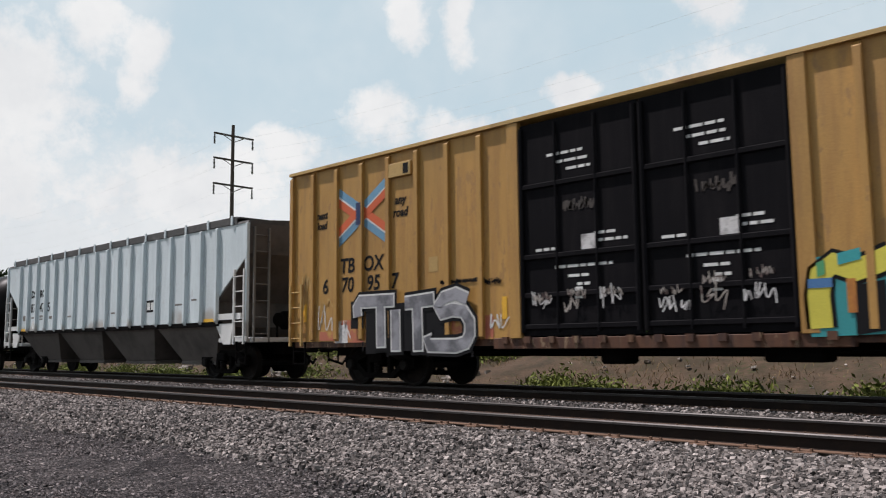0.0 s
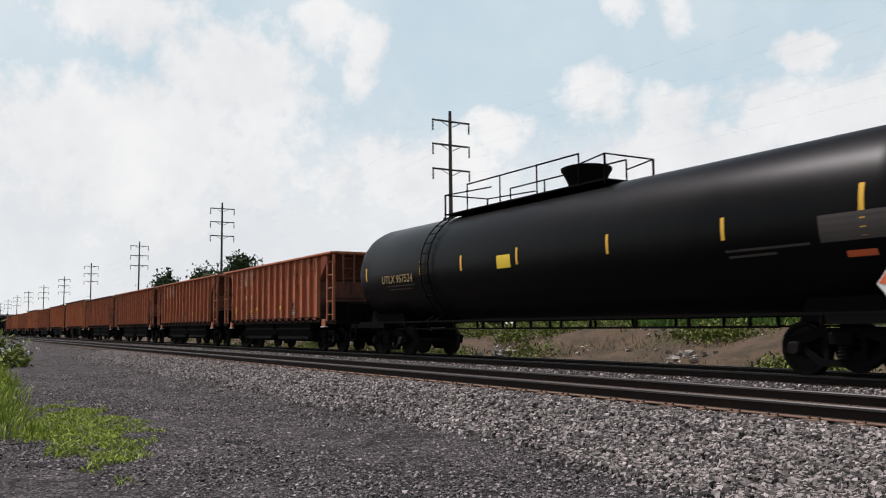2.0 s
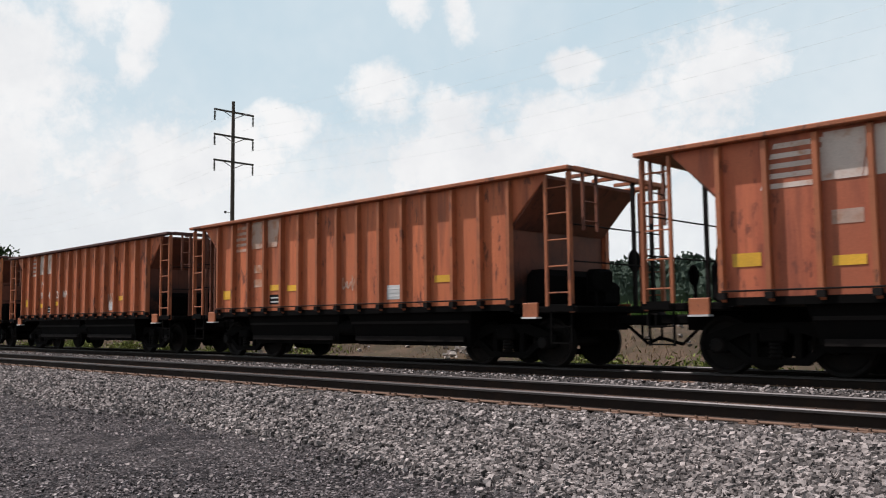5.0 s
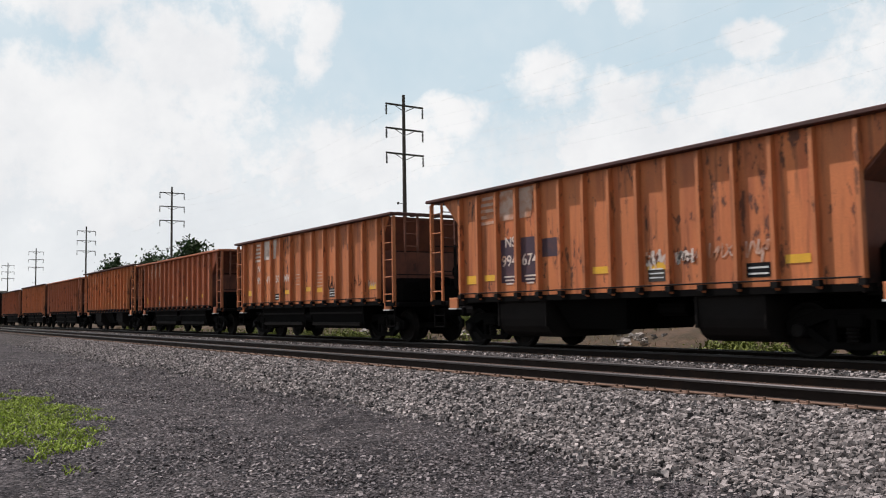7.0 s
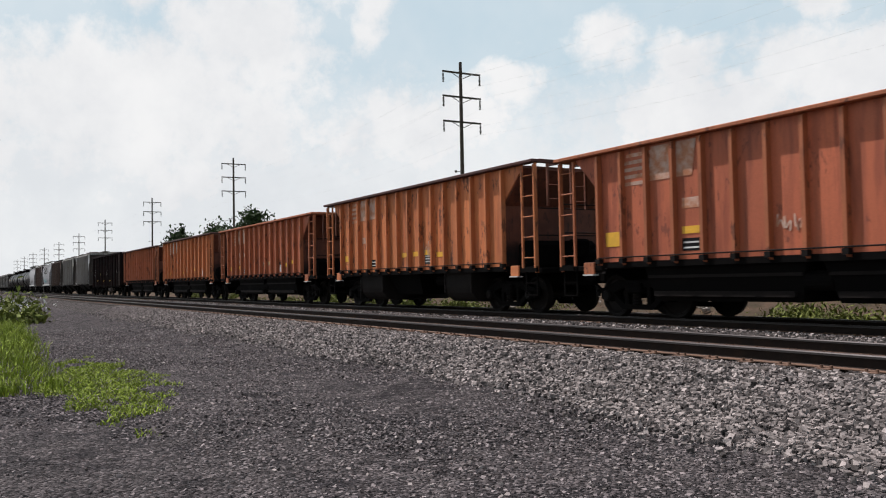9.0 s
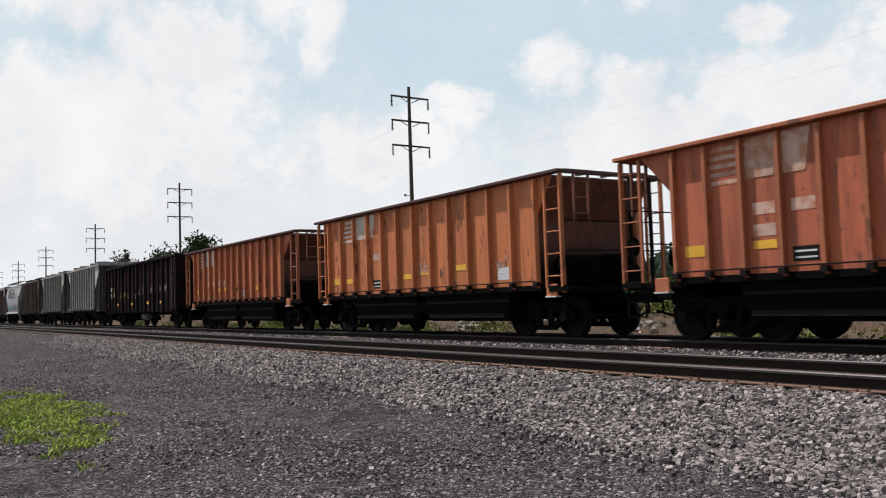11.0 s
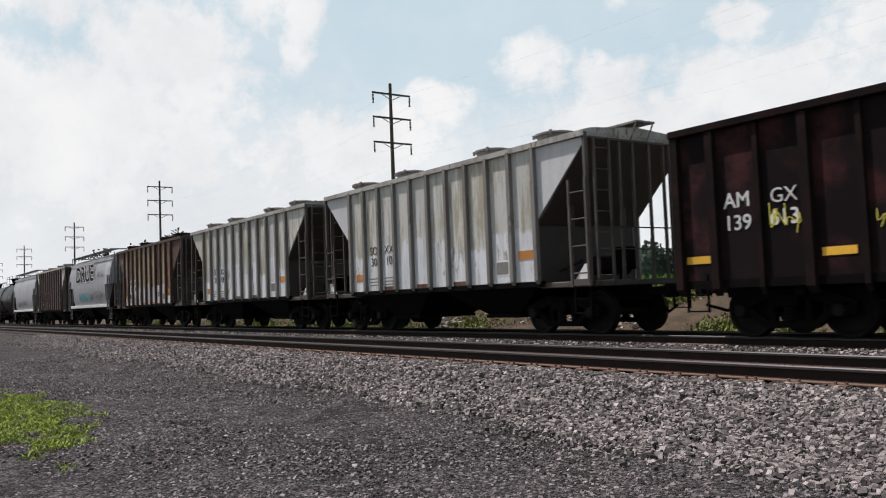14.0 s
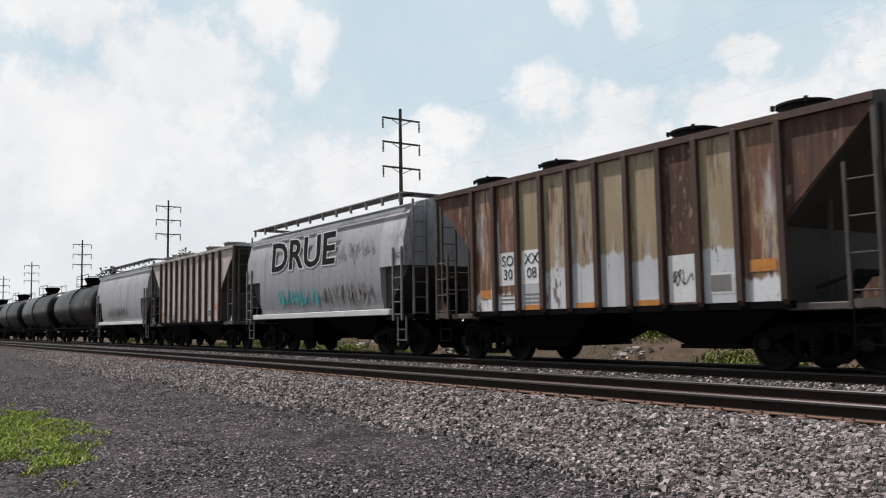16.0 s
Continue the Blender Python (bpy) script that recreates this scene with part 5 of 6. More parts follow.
    if long:
        for x in (-8.5, -4.95, -2.75, -0.22, 3.0, 6.04):
            on_tank("reflector", x, 83, 98, 0.08, M["reflector"], "yellow reflective strip")
        on_tank("reflector", 8.7, 74, 104, 0.09, M["reflector"], "yellow reflective strip")
        on_tank("warning_placard", -0.78, 88, 100, 0.58, M["sign_yellow"], "bright yellow placard")
        on_tank("data_panel", 8.6, 90, 106, 1.3, M["grey_brown_dark"], "faded data panel")
        for k, (x, a, w) in enumerate(((6.9, 105, 1.7), (6.6, 109, 1.0), (8.6, 92, 1.2), (8.6, 96, 1.2), (8.6, 100, 1.2), (-6.3, 106, 1.8), (-6.3, 110, 1.4))):
            on_tank("stencil_line", x, a, a + 1.5, w, M["grey_brown_dark"] if k < 5 else M["rib_rust"], "faded stencil line")
        on_tank("red_mark", 8.6, 112, 116, 0.5, M["cross_red"], "small red mark")
        ob = letters(car, "UTLX 957524", -6.4, zc - 0.36, 0.34, M["tank_letter"], -r - 0.012, 0.004, 1.0, 0.0, "lettering", "worn yellow stencilled lettering")
        bm = bmesh.new()
        prism(bm, [(9.08, 1.2), (9.28, 1.45), (9.08, 1.70), (8.88, 1.45)], -1.56, -1.545)
        d = part("hazard_diamond", bm, M["bar_white"], car, "white and red diamond placard")
        bm = bmesh.new()
        prism(bm, [(9.08, 1.42), (9.25, 1.46), (9.08, 1.67), (8.91, 1.46)], -1.566, -1.562)
        part("red_field", bm, M["cross_red"], d)
        bm = bmesh.new()
        bar(bm, (9.08, -1.5, 1.0), (9.08, -1.54, 1.25), 0.02)
        part("placard_post", bm, M["black"], car)
    else:
        for x in (-5.0, 0.0, 5.0):
            on_tank("reflector", x, 80, 90, 0.1, M["reflector"], "yellow reflective strip")
    return car


def gondola():
    car = thing("gondola_car", "dark rusty maroon high-side gondola with ribbed dented sides and graffiti", "gondola car")
    half, zb, zt = 7.85, 0.95, 3.6
    xs = [-7.75] + [-6.99 + 0.874 * k for k in range(17)] + [7.75]
    pitch = 0.874
    bm = bmesh.new()
    box(bm, 0, 0, (zb + zt) / 2, pitch - 0.004, 0.03, zt - zb)
    plate = mesh_of("side_panel", bm, M["maroon"])
    ribs = []
    for w, d in ((0.075, 0.11), (0.045, 0.07)):
        bm = bmesh.new()
        prism_x(bm, [(0.0, zb - 0.22), (-d, zb - 0.1), (-d, zt - 0.06), (0, zt)], -w, w)
        ribs.append(mesh_of("rib", bm, M["maroon_rib"]))
    for s in (-1, 1):
        for i, (a, b) in enumerate(zip(xs, xs[1:])):
            piece("side_panel", plate, car, ((a + b) / 2, s * 1.48, 0), turn=(radians(random.uniform(-0.12, 0.12)), 0, 0))
        for i, a in enumerate(xs):
            piece("rib", ribs[0 if i in (0, 18) or i % 2 else 1], car, (a, s * 1.496, 0), turn=(0, 0, 0 if s < 0 else math.pi))
        bm = bmesh.new()
        box(bm, 0, s * 1.53, zt + 0.02, 2 * half, 0.2, 0.13, 0.015)
        part("top_rail", bm, M["maroon_rib"], car)
        bm = bmesh.new()
        prism(bm, [(-half, 1.0), (half, 1.0), (half, 0.86), (-half, 0.86)], s * 1.5 - 0.02, s * 1.5 + 0.02)
        part("side_sill", bm, M["black"], car)
    for e in (-1, 1):
        bm = bmesh.new()
        box(bm, e * half, 0, (zb + zt) / 2, 0.06, 2.94, zt - zb)
        end = part("end_wall", bm, M["maroon_rib"], car)
        for z in (1.3, 1.9, 2.5, 3.1):
            bm = bmesh.new()
            box(bm, e * (half + 0.05), 0, z, 0.08, 2.9, 0.14, 0.02)
            part("end_rib", bm, M["maroon_rib"], end)
        bm = bmesh.new()
        box(bm, e * half, 0, zt + 0.02, 0.2, 2.85, 0.13)
        part("end_cap", bm, M["maroon_rib"], end)
        ladder(car, e * (half - 0.62), e * (half - 0.2), -1.62 * e, 0.95, zt - 0.1, 6, M["maroon_ladder"], "dark rusty side ladder")
        step_stirrup(car, e * (half - 0.4), -1.5, M["black"])
    bm = bmesh.new()
    box(bm, 0, 0, 0.86, 2 * half - 0.3, 0.7, 0.36)
    box(bm, 0, 0, 1.05, 2 * half, 2.9, 0.1)
    for k in range(8):
        box(bm, -5.6 + 1.6 * k, 0, 0.85, 0.16, 2.7, 0.3)
    part("underframe", bm, M["black"], car)
    bm = bmesh.new()
    lathe(bm, [(0.1, -0.55), (0.2, -0.5), (0.2, 0.0), (0.215, 0.02), (0.2, 0.04), (0.2, 0.5), (0.1, 0.55)], "X", 14, (0.6, -1.15, 0.62))
    part("air_tank", bm, M["tank_dusty"], car, "grey-brown brake air tank")
    bm = bmesh.new()
    bar(bm, (-4.6, -1.3, 0.6), (0.0, -1.3, 0.52), 0.018)
    bar(bm, (0.0, -1.3, 0.52), (4.7, -1.3, 0.6), 0.018)
    for x in (-4.2, -2.4, 2.6, 4.4):
        box(bm, x, -1.3, 0.74, 0.05, 0.05, 0.34)
    part("brake_rod", bm, M["black"], car, "thin brake rod slung under the floor")
    couplers(car, half)
    trucks(car, (-6.0, 6.0))
    at = [(a + b) / 2 for a, b in zip(xs, xs[1:])]
    y = SIDE + 0.095
    letters(car, "AM", -6.55, 2.2, 0.36, M["bar_white"], y, 0.004)
    letters(car, "GX", -5.68, 2.2, 0.34, M["bar_white"], y, 0.0)
    letters(car, "139", -6.55, 1.82, 0.36, M["bar_white"], y, 0.004)
    letters(car, "613", -5.68, 1.84, 0.36, M["bar_white"], y, 0.004)
    r = random.Random(11)
    for k, mat in ((2, M["tag_yellow"]), (4, M["tag_yellow"]), (5, M["tag_yellow"]), (6, M["bar_white"]), (8, M["bar_faded"]), (9, M["bar_white"]), (10, M["bar_white"]), (12, M["bar_white"]), (14, M["bar_white"]), (15, M["bar_white"])):
        scrawl(car, at[k] - 0.3, 1.55 + r.uniform(0, 0.3), 0.55, r.uniform(0.45, 0.75), M["tag_chalk"] if mat == M["bar_white"] else mat, y - 0.004, r, 0.022)
        if k > 9:
            scrawl(car, at[k] - 0.25, 1.95, 0.45, 0.4, M["tag_chalk"], y - 0.005, r, 0.018)
    for k in (0, 3, 7, 11, 14):
        patch(car, at[k], 1.36, 0.55, 0.13, M["reflector"], y, "reflector", "yellow reflective strip")
    return car


def short_hopper(label, skin, rib_mat, name="two_bay_hopper", odd=None, numbers=None, end_skin=None):
    car = thing(name, label, "covered hopper", "short two-bay hoppers of the train")
    half, rh, zt = 5.75, 4.155, 4.12
    ribbed_body(car, half, rh, 1.12, zt, 11, skin, rib_mat, M["post_grimy"], M["grey_brown_dark"], drop=0.12, knee=2.47, odd=odd, rib_w=0.11, rib_d=0.1, end_skin=end_skin)
    bm = bmesh.new()
    prism_x(bm, [(-1.6, zt - 0.08), (-1.6, zt + 0.04), (-1.35, zt + 0.10), (0, zt + 0.2), (1.35, zt + 0.10), (1.6, zt + 0.04), (1.6, zt - 0.08)], -half, half)
    part("roof", bm, M["roof_edge"] if not odd else rib_mat, car, "low-pitched roof with a worn pale eave")
    for x in (-4.07, -1.62, 2.05, 4.27):
        for s in (-1, 1):
            bm = bmesh.new()
            lathe(bm, [(0.42, zt + 0.02), (0.42, zt + 0.2), (0.47, zt + 0.21), (0.47, zt + 0.25), (0.36, zt + 0.28), (0.05, zt + 0.29)], "Z", 16, (x, s * 0.95, 0))
            for k in range(4):
                box(bm, x + 0.5 * math.cos(k * 1.57 + 0.6), s * 0.95 + 0.5 * math.sin(k * 1.57 + 0.6), zt + 0.23, 0.05, 0.05, 0.09)
            part("roof_hatch", bm, M["rib_grey"] if not odd else M["soot_shade_brown"], car, "round raised roof hatch")
    bm = bmesh.new()
    box(bm, 0, 0, zt + 0.28, 2 * half + 0.5, 0.55, 0.04)
    for k in range(8):
        box(bm, -5.2 + k * 1.5, 0, zt + 0.2, 0.05, 0.5, 0.14)
    for e in (-1, 1):
        for y in (-0.25, 0.25):
            bar(bm, (e * (half + 0.22), y, zt + 0.27), (e * (half + 0.02), y, zt - 0.1), 0.018)
    part("roof_walkway", bm, M["rib_grey"], car, "grated walkway that overhangs the ends")
    for e in (-1, 1):
        for y in (-0.55, -0.15, 0.35, 0.8):
            bm = bmesh.new()
            box(bm, e * (half - 0.04), y, (zt + 1.05) / 2, 0.055, 0.055, zt - 1.05)
            part("end_post", bm, M["post_grimy"], car)
        for z in (1.75, 2.2):
            bm = bmesh.new()
            bar(bm, (e * half, -1.4, z), (e * half, 1.45, z), 0.014)
            part("grab_bar", bm, M["post_grimy"], car)
        for s in (-1, 1):
            bm = bmesh.new()
            prism(bm, [(e * (half - 0.5), 1.13), (e * (half - 0.06), 1.13), (e * (half - 0.06), 1.46), (e * (half - 0.2), 1.46)], s * 1.5 - 0.015, s * 1.5 + 0.015)
            part("gusset", bm, M["sill_white"] if not odd else M["rust_panel"], car, "worn pale gusset plate")
        bm = bmesh.new()
        lathe(bm, [(0.12, -0.5), (0.21, -0.46), (0.21, 0.46), (0.12, 0.5)], "Y", 14, (e * (rh + 0.55), 0.1, 1.45))
        part("brake_cylinder", bm, M["soot_shade_brown"], car)
        bm = bmesh.new()
        bar(bm, (e * (rh + 0.3), -1.2, 1.35), (e * (rh + 0.9), -1.1, 1.55), 0.03)
        part("brake_pipe", bm, M["soot_shade_brown"], car)
    for x in (-2.15, 2.15):
        bm = bmesh.new()
        frustum(bm, (x - 1.9, x + 1.9, -1.46, 1.46, 1.1), (x - 0.55, x + 0.55, -0.9, 0.9, 0.42))
        box(bm, x, 0, 0.4, 1.3, 1.9, 0.08)
        part("hopper_bay", bm, M["black"], car, "dark hopper bay")
    for s in (-1, 1):
        for e in (-1, 1):
            ladder(car, e * (half - 0.52), e * (half - 0.03), s * 1.57, 1.0, 2.6 if e < 0 else 3.2, 4, M["post_grimy"], "grimy side ladder")
            ladder(car, s * 1.35, s * 0.92, e * (half + 0.03), 1.0, zt - 0.1, 7, M["post_grimy"], "", True)
            step_stirrup(car, e * (half - 0.3), s * 1.5, M["black"])
    trucks(car, (-4.3, 4.3))
    p, y = 2 * rh / 10, SIDE + 0.08
    at = [-rh + (k + 0.5) * p for k in range(10)]
    if numbers:
        for k in (1, 2):
            if odd:
                patch(car, at[k], 2.1, 0.62, 0.75, M["bar_white"], y + 0.002, "paint_patch", "fresh white paint patch")
        letters(car, "SO", at[1] + 0.02, 2.17, 0.34, M["bar_black"], y - 0.004, 0.0)
        letters(car, "XX", at[2] + 0.02, 2.17, 0.34, M["bar_black"], y - 0.004, 0.0)
        letters(car, "30", at[1] + 0.02, 1.86, 0.34, M["bar_black"], y - 0.004, 0.0)
        letters(car, numbers, at[2] + 0.02, 1.86, 0.34, M["bar_black"], y - 0.004, 0.0)
    if odd:
        patch(car, at[7], 1.62, 0.62, 0.85, M["bar_white"], y + 0.002, "paint_patch", "fresh white paint patch")
        scrawl(car, at[7] - 0.22, 1.4, 0.42, 0.5, M["bar_black"], y - 0.003, random.Random(2), 0.02)
    for j in range(3):
        for k in (1, 2):
            patch(car, at[k], 1.5 - j * 0.09, 0.5, 0.03, M["rib_grey"], y, "stencil_line", "small stencil line")
    patch(car, at[8], 1.5, 0.5, 0.36, M["bar_white"], y, "data_panel", "white-framed grey data panel")
    patch(car, at[8], 1.5, 0.42, 0.28, M["rib_grey"], y - 0.004, "data_panel")
    for k, z, w in ((0, 1.55, 0.4), (9, 1.75, 0.5)):
        patch(car, at[k], z, w, 0.2, M["reflector_old"], y - 0.004, "reflector", "browned orange reflective strip")
    for k in (2, 4, 6):
        patch(car, at[k], 1.21, 0.55, 0.11, M["rust_panel"] if not odd else M["reflector_old"], y - 0.004, "reflector", "worn reflective strip")
    return car


def flow_hopper(tagged_side=True):
    car = thing("curved_hopper", "silver-grey curved-side covered hopper with large graffiti" if tagged_side else "dusty silver-grey curved-side covered hopper", "covered hopper")
    half, zt, zb = 5.75, 4.2, 1.3
    prof = [(-1.45, zb), (-1.56, zb + 0.4), (-1.6, zb + 1.2), (-1.57, zb + 2.0), (-1.42, zb + 2.6), (-1.15, zt + 0.02), (-0.6, zt + 0.2), (0, zt + 0.24)]
    prof = prof + [(-y, z) for y, z in prof[-2::-1]]
    bm = bmesh.new()
    prism_x(bm, prof, -4.4, 4.4)
    part("shell", bm, M["flow"], car, "smooth curved steel shell", smooth=True)
    for e in (-1, 1):
        bm = bmesh.new()
        top = [(y, z) for y, z in prof if z > zb + 1.1]
        prism_x(bm, top, e * 4.4, e * (half - 0.1))
        part("end_shell", bm, M["flow"], car, smooth=True)
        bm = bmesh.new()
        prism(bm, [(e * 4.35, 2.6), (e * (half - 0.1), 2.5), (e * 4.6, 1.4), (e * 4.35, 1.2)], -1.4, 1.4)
        part("end_slope", bm, M["grey_brown_dark"], car)
        bm = bmesh.new()
        box(bm, e * 5.1, 0, 1.1, 1.5, 2.8, 0.14)
        box(bm, e * 5.2, 0.2, 1.6, 0.5, 0.7, 0.8, 0.1)
        part("end_platform", bm, M["black"], car)
        for s in (-1, 1):
            ladder(car, e * (half - 0.6), e * (half - 0.15), s * 1.62, 1.0, 3.0, 6, M["rib_grey"], "side ladder")
            ladder(car, s * 1.35, s * 0.92, e * (half + 0.03), 1.0, zt + 0.1, 8, M["rib_grey"], "", True)
            step_stirrup(car, e * (half - 0.35), s * 1.5, M["rib_grey"])
    for s in (-1, 1):
        bm = bmesh.new()
        box(bm, 0, s * 1.56, 1.24, 2 * half - 1.6, 0.16, 0.17, 0.015)
        part("side_sill", bm, M["sill_white"], car, "dusty white side sill")
        bm = bmesh.new()
        box(bm, 0, s * 1.47, zt - 0.18, 2 * half - 0.25, 0.06, 0.1)
        part("eave_strip", bm, M["flow"], car)
    walkway(car, half - 0.3, zt + 0.32, M["rib_grey"], posts=12)
    bm = bmesh.new()
    box(bm, 0, 0, 0.86, 2 * half - 0.2, 0.66, 0.36)
    part("underframe", bm, M["black"], car)
    for x in (-2.1, 2.1):
        bm = bmesh.new()
        frustum(bm, (x - 1.8, x + 1.8, -1.4, 1.4, 1.2), (x - 0.5, x + 0.5, -0.8, 0.8, 0.45))
        part("hopper_bay", bm, M["black"], car)
    couplers(car, half)
    trucks(car, (-4.2, 4.2))
    y = SIDE - 0.008
    if tagged_side:
        letters(car, "DRUE", -0.87, 2.84, 1.38, M["bar_white"], y, 0.07, 1.42, 0.1, "sprayed_letters", "white edge of sprayed letters")
        letters(car, "DRUE", -0.87, 2.84, 1.38, M["bar_black"], y - 0.005, 0.03, 1.42, 0.1, "sprayed_letters", "large black sprayed letters")
    r = random.Random(21 + int(tagged_side))
    for g in range(9 if tagged_side else 4):
        up = g > 5
        scrawl(car, 1.75 + (g - 6) * 0.8 if up else -2.7 + g * 1.15, 2.75 if up else 1.5, 0.7 if up else 1.1, 0.8, M["tag_teal"] if g in (0, 1, 2) and tagged_side else M["rib_grey"], y, r, 0.035 if up else 0.08)
    return car


TRAIN_KIND = []
TRAIN = []     # each car with the place of its middle at the clip's start


def couple(car, x):
    car.location = (x, FAR, 0)
    TRAIN.append((car, x))
    return car


couple(boxcar(), -7.27)
couple(grey_hopper(), -27.5)
couple(tank_car(True), -48.0)
PLAIN = orange_hopper("orange_hopper", M["orange"], M["orange_rib"], M["orange_dark"], crowded=(-1,))
RED = orange_hopper("orange_hopper", M["orange_red"], M["orange_rib"], M["orange_rib"], closed=True)
LIT_RAIL = orange_hopper("orange_hopper", M["orange"], M["orange_rib"], M["orange_rib"], crowded=(-1,))
OPEN_END = orange_hopper("orange_hopper", M["orange"], M["orange_rib"], M["orange_dark"], crowded=(-1, 1))
SHORT = orange_hopper("orange_hopper", M["orange_light"], M["orange_rib_light"], M["orange_dark"], 3.62, True, 6.02, 5.17, 13)
TALL = orange_hopper("orange_hopper", M["orange_light"], M["orange_rib_light"], M["orange_dark"], 3.70, False)
used = set()
for i, (src, x) in enumerate(((RED, -65.6), (RED, -79.85), (LIT_RAIL, -94.15), (OPEN_END, -108.4), (TALL, -122.5), (SHORT, -136.86),
                              (RED, -151.15), (TALL, -164.98), (RED, -179.2), (SHORT, -193.4), (PLAIN, -207.58))):
    car = src if id(src) not in used else copy_thing(src, pose(x, FAR, 0))
    used.add(id(src))
    couple(car, x)
    TRAIN_KIND.append((i, {id(SHORT): (3.62, 5.17, 12), id(TALL): (3.70, 5.08, 14)}.get(id(src), (3.55, 5.08, 14))))
for (car, x), (i, size) in zip(TRAIN[3:], TRAIN_KIND):
    orange_marks(car, i, *size)
couple(gondola(), -223.45)
first = couple(short_hopper("stained white two-bay covered hopper with shade-darkened grey ribs", M["white_stained"], M["rib_grey"], numbers="10", end_skin=M["white_dull"]), -239.2)
couple(short_hopper("stained white two-bay covered hopper with dusty, shade-darkened ribs", M["white_stained"], M["rib_grey"], numbers="06"), -252.1)
rp = M["rust_panel"]
couple(short_hopper("heavily rust-stained white two-bay covered hopper with painted patches", M["white_rusted"], M["rib_rust"], odd={7: M["rust_panel"]}, numbers="08", end_skin=rp), -265.0)
couple(flow_hopper(True), -277.95)
couple(short_hopper("weathered two-bay covered hopper with pale panels between brown ribs", M["white_red"], M["rib_rust"]), -290.9)
couple(flow_hopper(False), -303.0)
t1 = couple(tank_car(False), -317.3)
for x in (-333.3, -349.3, -365.3):
    couple(copy_thing(t1, pose(x, FAR, 0)), x)
for x in (-379.0, -392.0, -405.0, -418.0):
    couple(copy_thing(first, pose(x, FAR, 0)), x)

# ---- power line, plants and distance ----
POLES = [2.6, -65.2, -136.8, -201.7, -270.5, -330.5, -396.0, -462.0, -528.0, -594.0, -660.0]
RISE = [0, 0, 0.9, 0.4, 0.3, -0.5, -0.3, 0, 0, 0, 0]
POLE_Y = 40.0
ARMS = (19.57, 17.37, 15.10)


def utility_pole():
    p = thing("utility_pole", "dark wooden power pole with three crossarms and hanging insulators", "utility pole", "power line poles")
    bm = bmesh.new()
    bar(bm, (0, 0, -0.6), (0, 0, 20.6), 0.23, 10, 0.14)
    part("shaft", bm, M["pole"], p)
    for z in ARMS:
        bm = bmesh.new()
        box(bm, 0.17, 0, z, 0.12, 4.0, 0.15)
        arm = part("crossarm", bm, M["pole"], p)
        for s in (-1, 1):
            bm = bmesh.new()
            bar(bm, (0.17, s * 1.0, z - 0.08), (0.17, s * 0.12, z - 0.5), 0.035)
            part("brace", bm, M["pole"], arm)
            bm = bmesh.new()
            prof = [(0.03, 0.0)]
            for k in range(7):
                prof += [(0.045, -0.1 - k * 0.12), (0.12, -0.14 - k * 0.12), (0.05, -0.18 - k * 0.12)]
            lathe(bm, prof, "Z", 8, (0.17, s * 1.93, z - 0.07))
            part("insulator", bm, M["insulator"], arm)
    bm = bmesh.new()
    bar(bm, (0.1, -0.1, 10.6), (0.1, -0.7, 10.6), 0.025)
    box(bm, 0.1, -0.75, 10.6, 0.15, 0.15, 0.2)
    part("bracket", bm, M["insulator"], p)
    return p


pole0 = utility_pole()
pole0.location = (POLES[1], POLE_Y, 0)
for i, x in enumerate(POLES):
    if i != 1:
        copy_thing(pole0, pose(x, POLE_Y, RISE[i], 0, 0, random.uniform(-3, 3)))
for z in ARMS:
    for s in (-1, 1):
        bm = bmesh.new()
        for a, b in zip(POLES[:7], POLES[1:8]):
            pts = [(a + (b - a) * k / 10, POLE_Y + s * 1.93, z - 1.0 - 1.5 * (1 - (k / 5 - 1) ** 2)) for k in range(11)]
            for p, q in zip(pts, pts[1:]):
                bar(bm, p, q, 0.0045, 4)
        tagged(part("power_wire", bm, M["wire"], None), "thin sagging power wire strung between the poles", "power line", "power wires")


def leaf_cards(centres, size, stretch=1.6, up=0.0):
    """Small folded leaves, one at each centre, turned at random."""
    n = len(centres)
    d = rng.normal(0, 1, (n, 3))
    d[:, 2] += up
    d /= np.linalg.norm(d, axis=1)[:, None]
    e = np.cross(d, rng.normal(0, 1, (n, 3)))
    e /= np.linalg.norm(e, axis=1)[:, None] + 1e-9
    f = np.cross(d, e)
    s = (size * rng.uniform(0.6, 1.3, n))[:, None]
    v = np.stack([centres - d * s * stretch * 0.5, centres + e * s * 0.5 + f * s * 0.15, centres + d * s * stretch * 0.5, centres - e * s * 0.5 + f * s * 0.15], 1)
    idx = np.arange(n)[:, None] * 4
    faces = np.concatenate([idx + np.array([0, 1, 2]), idx + np.array([0, 2, 3])], 0)
    return v.reshape(-1, 3), faces


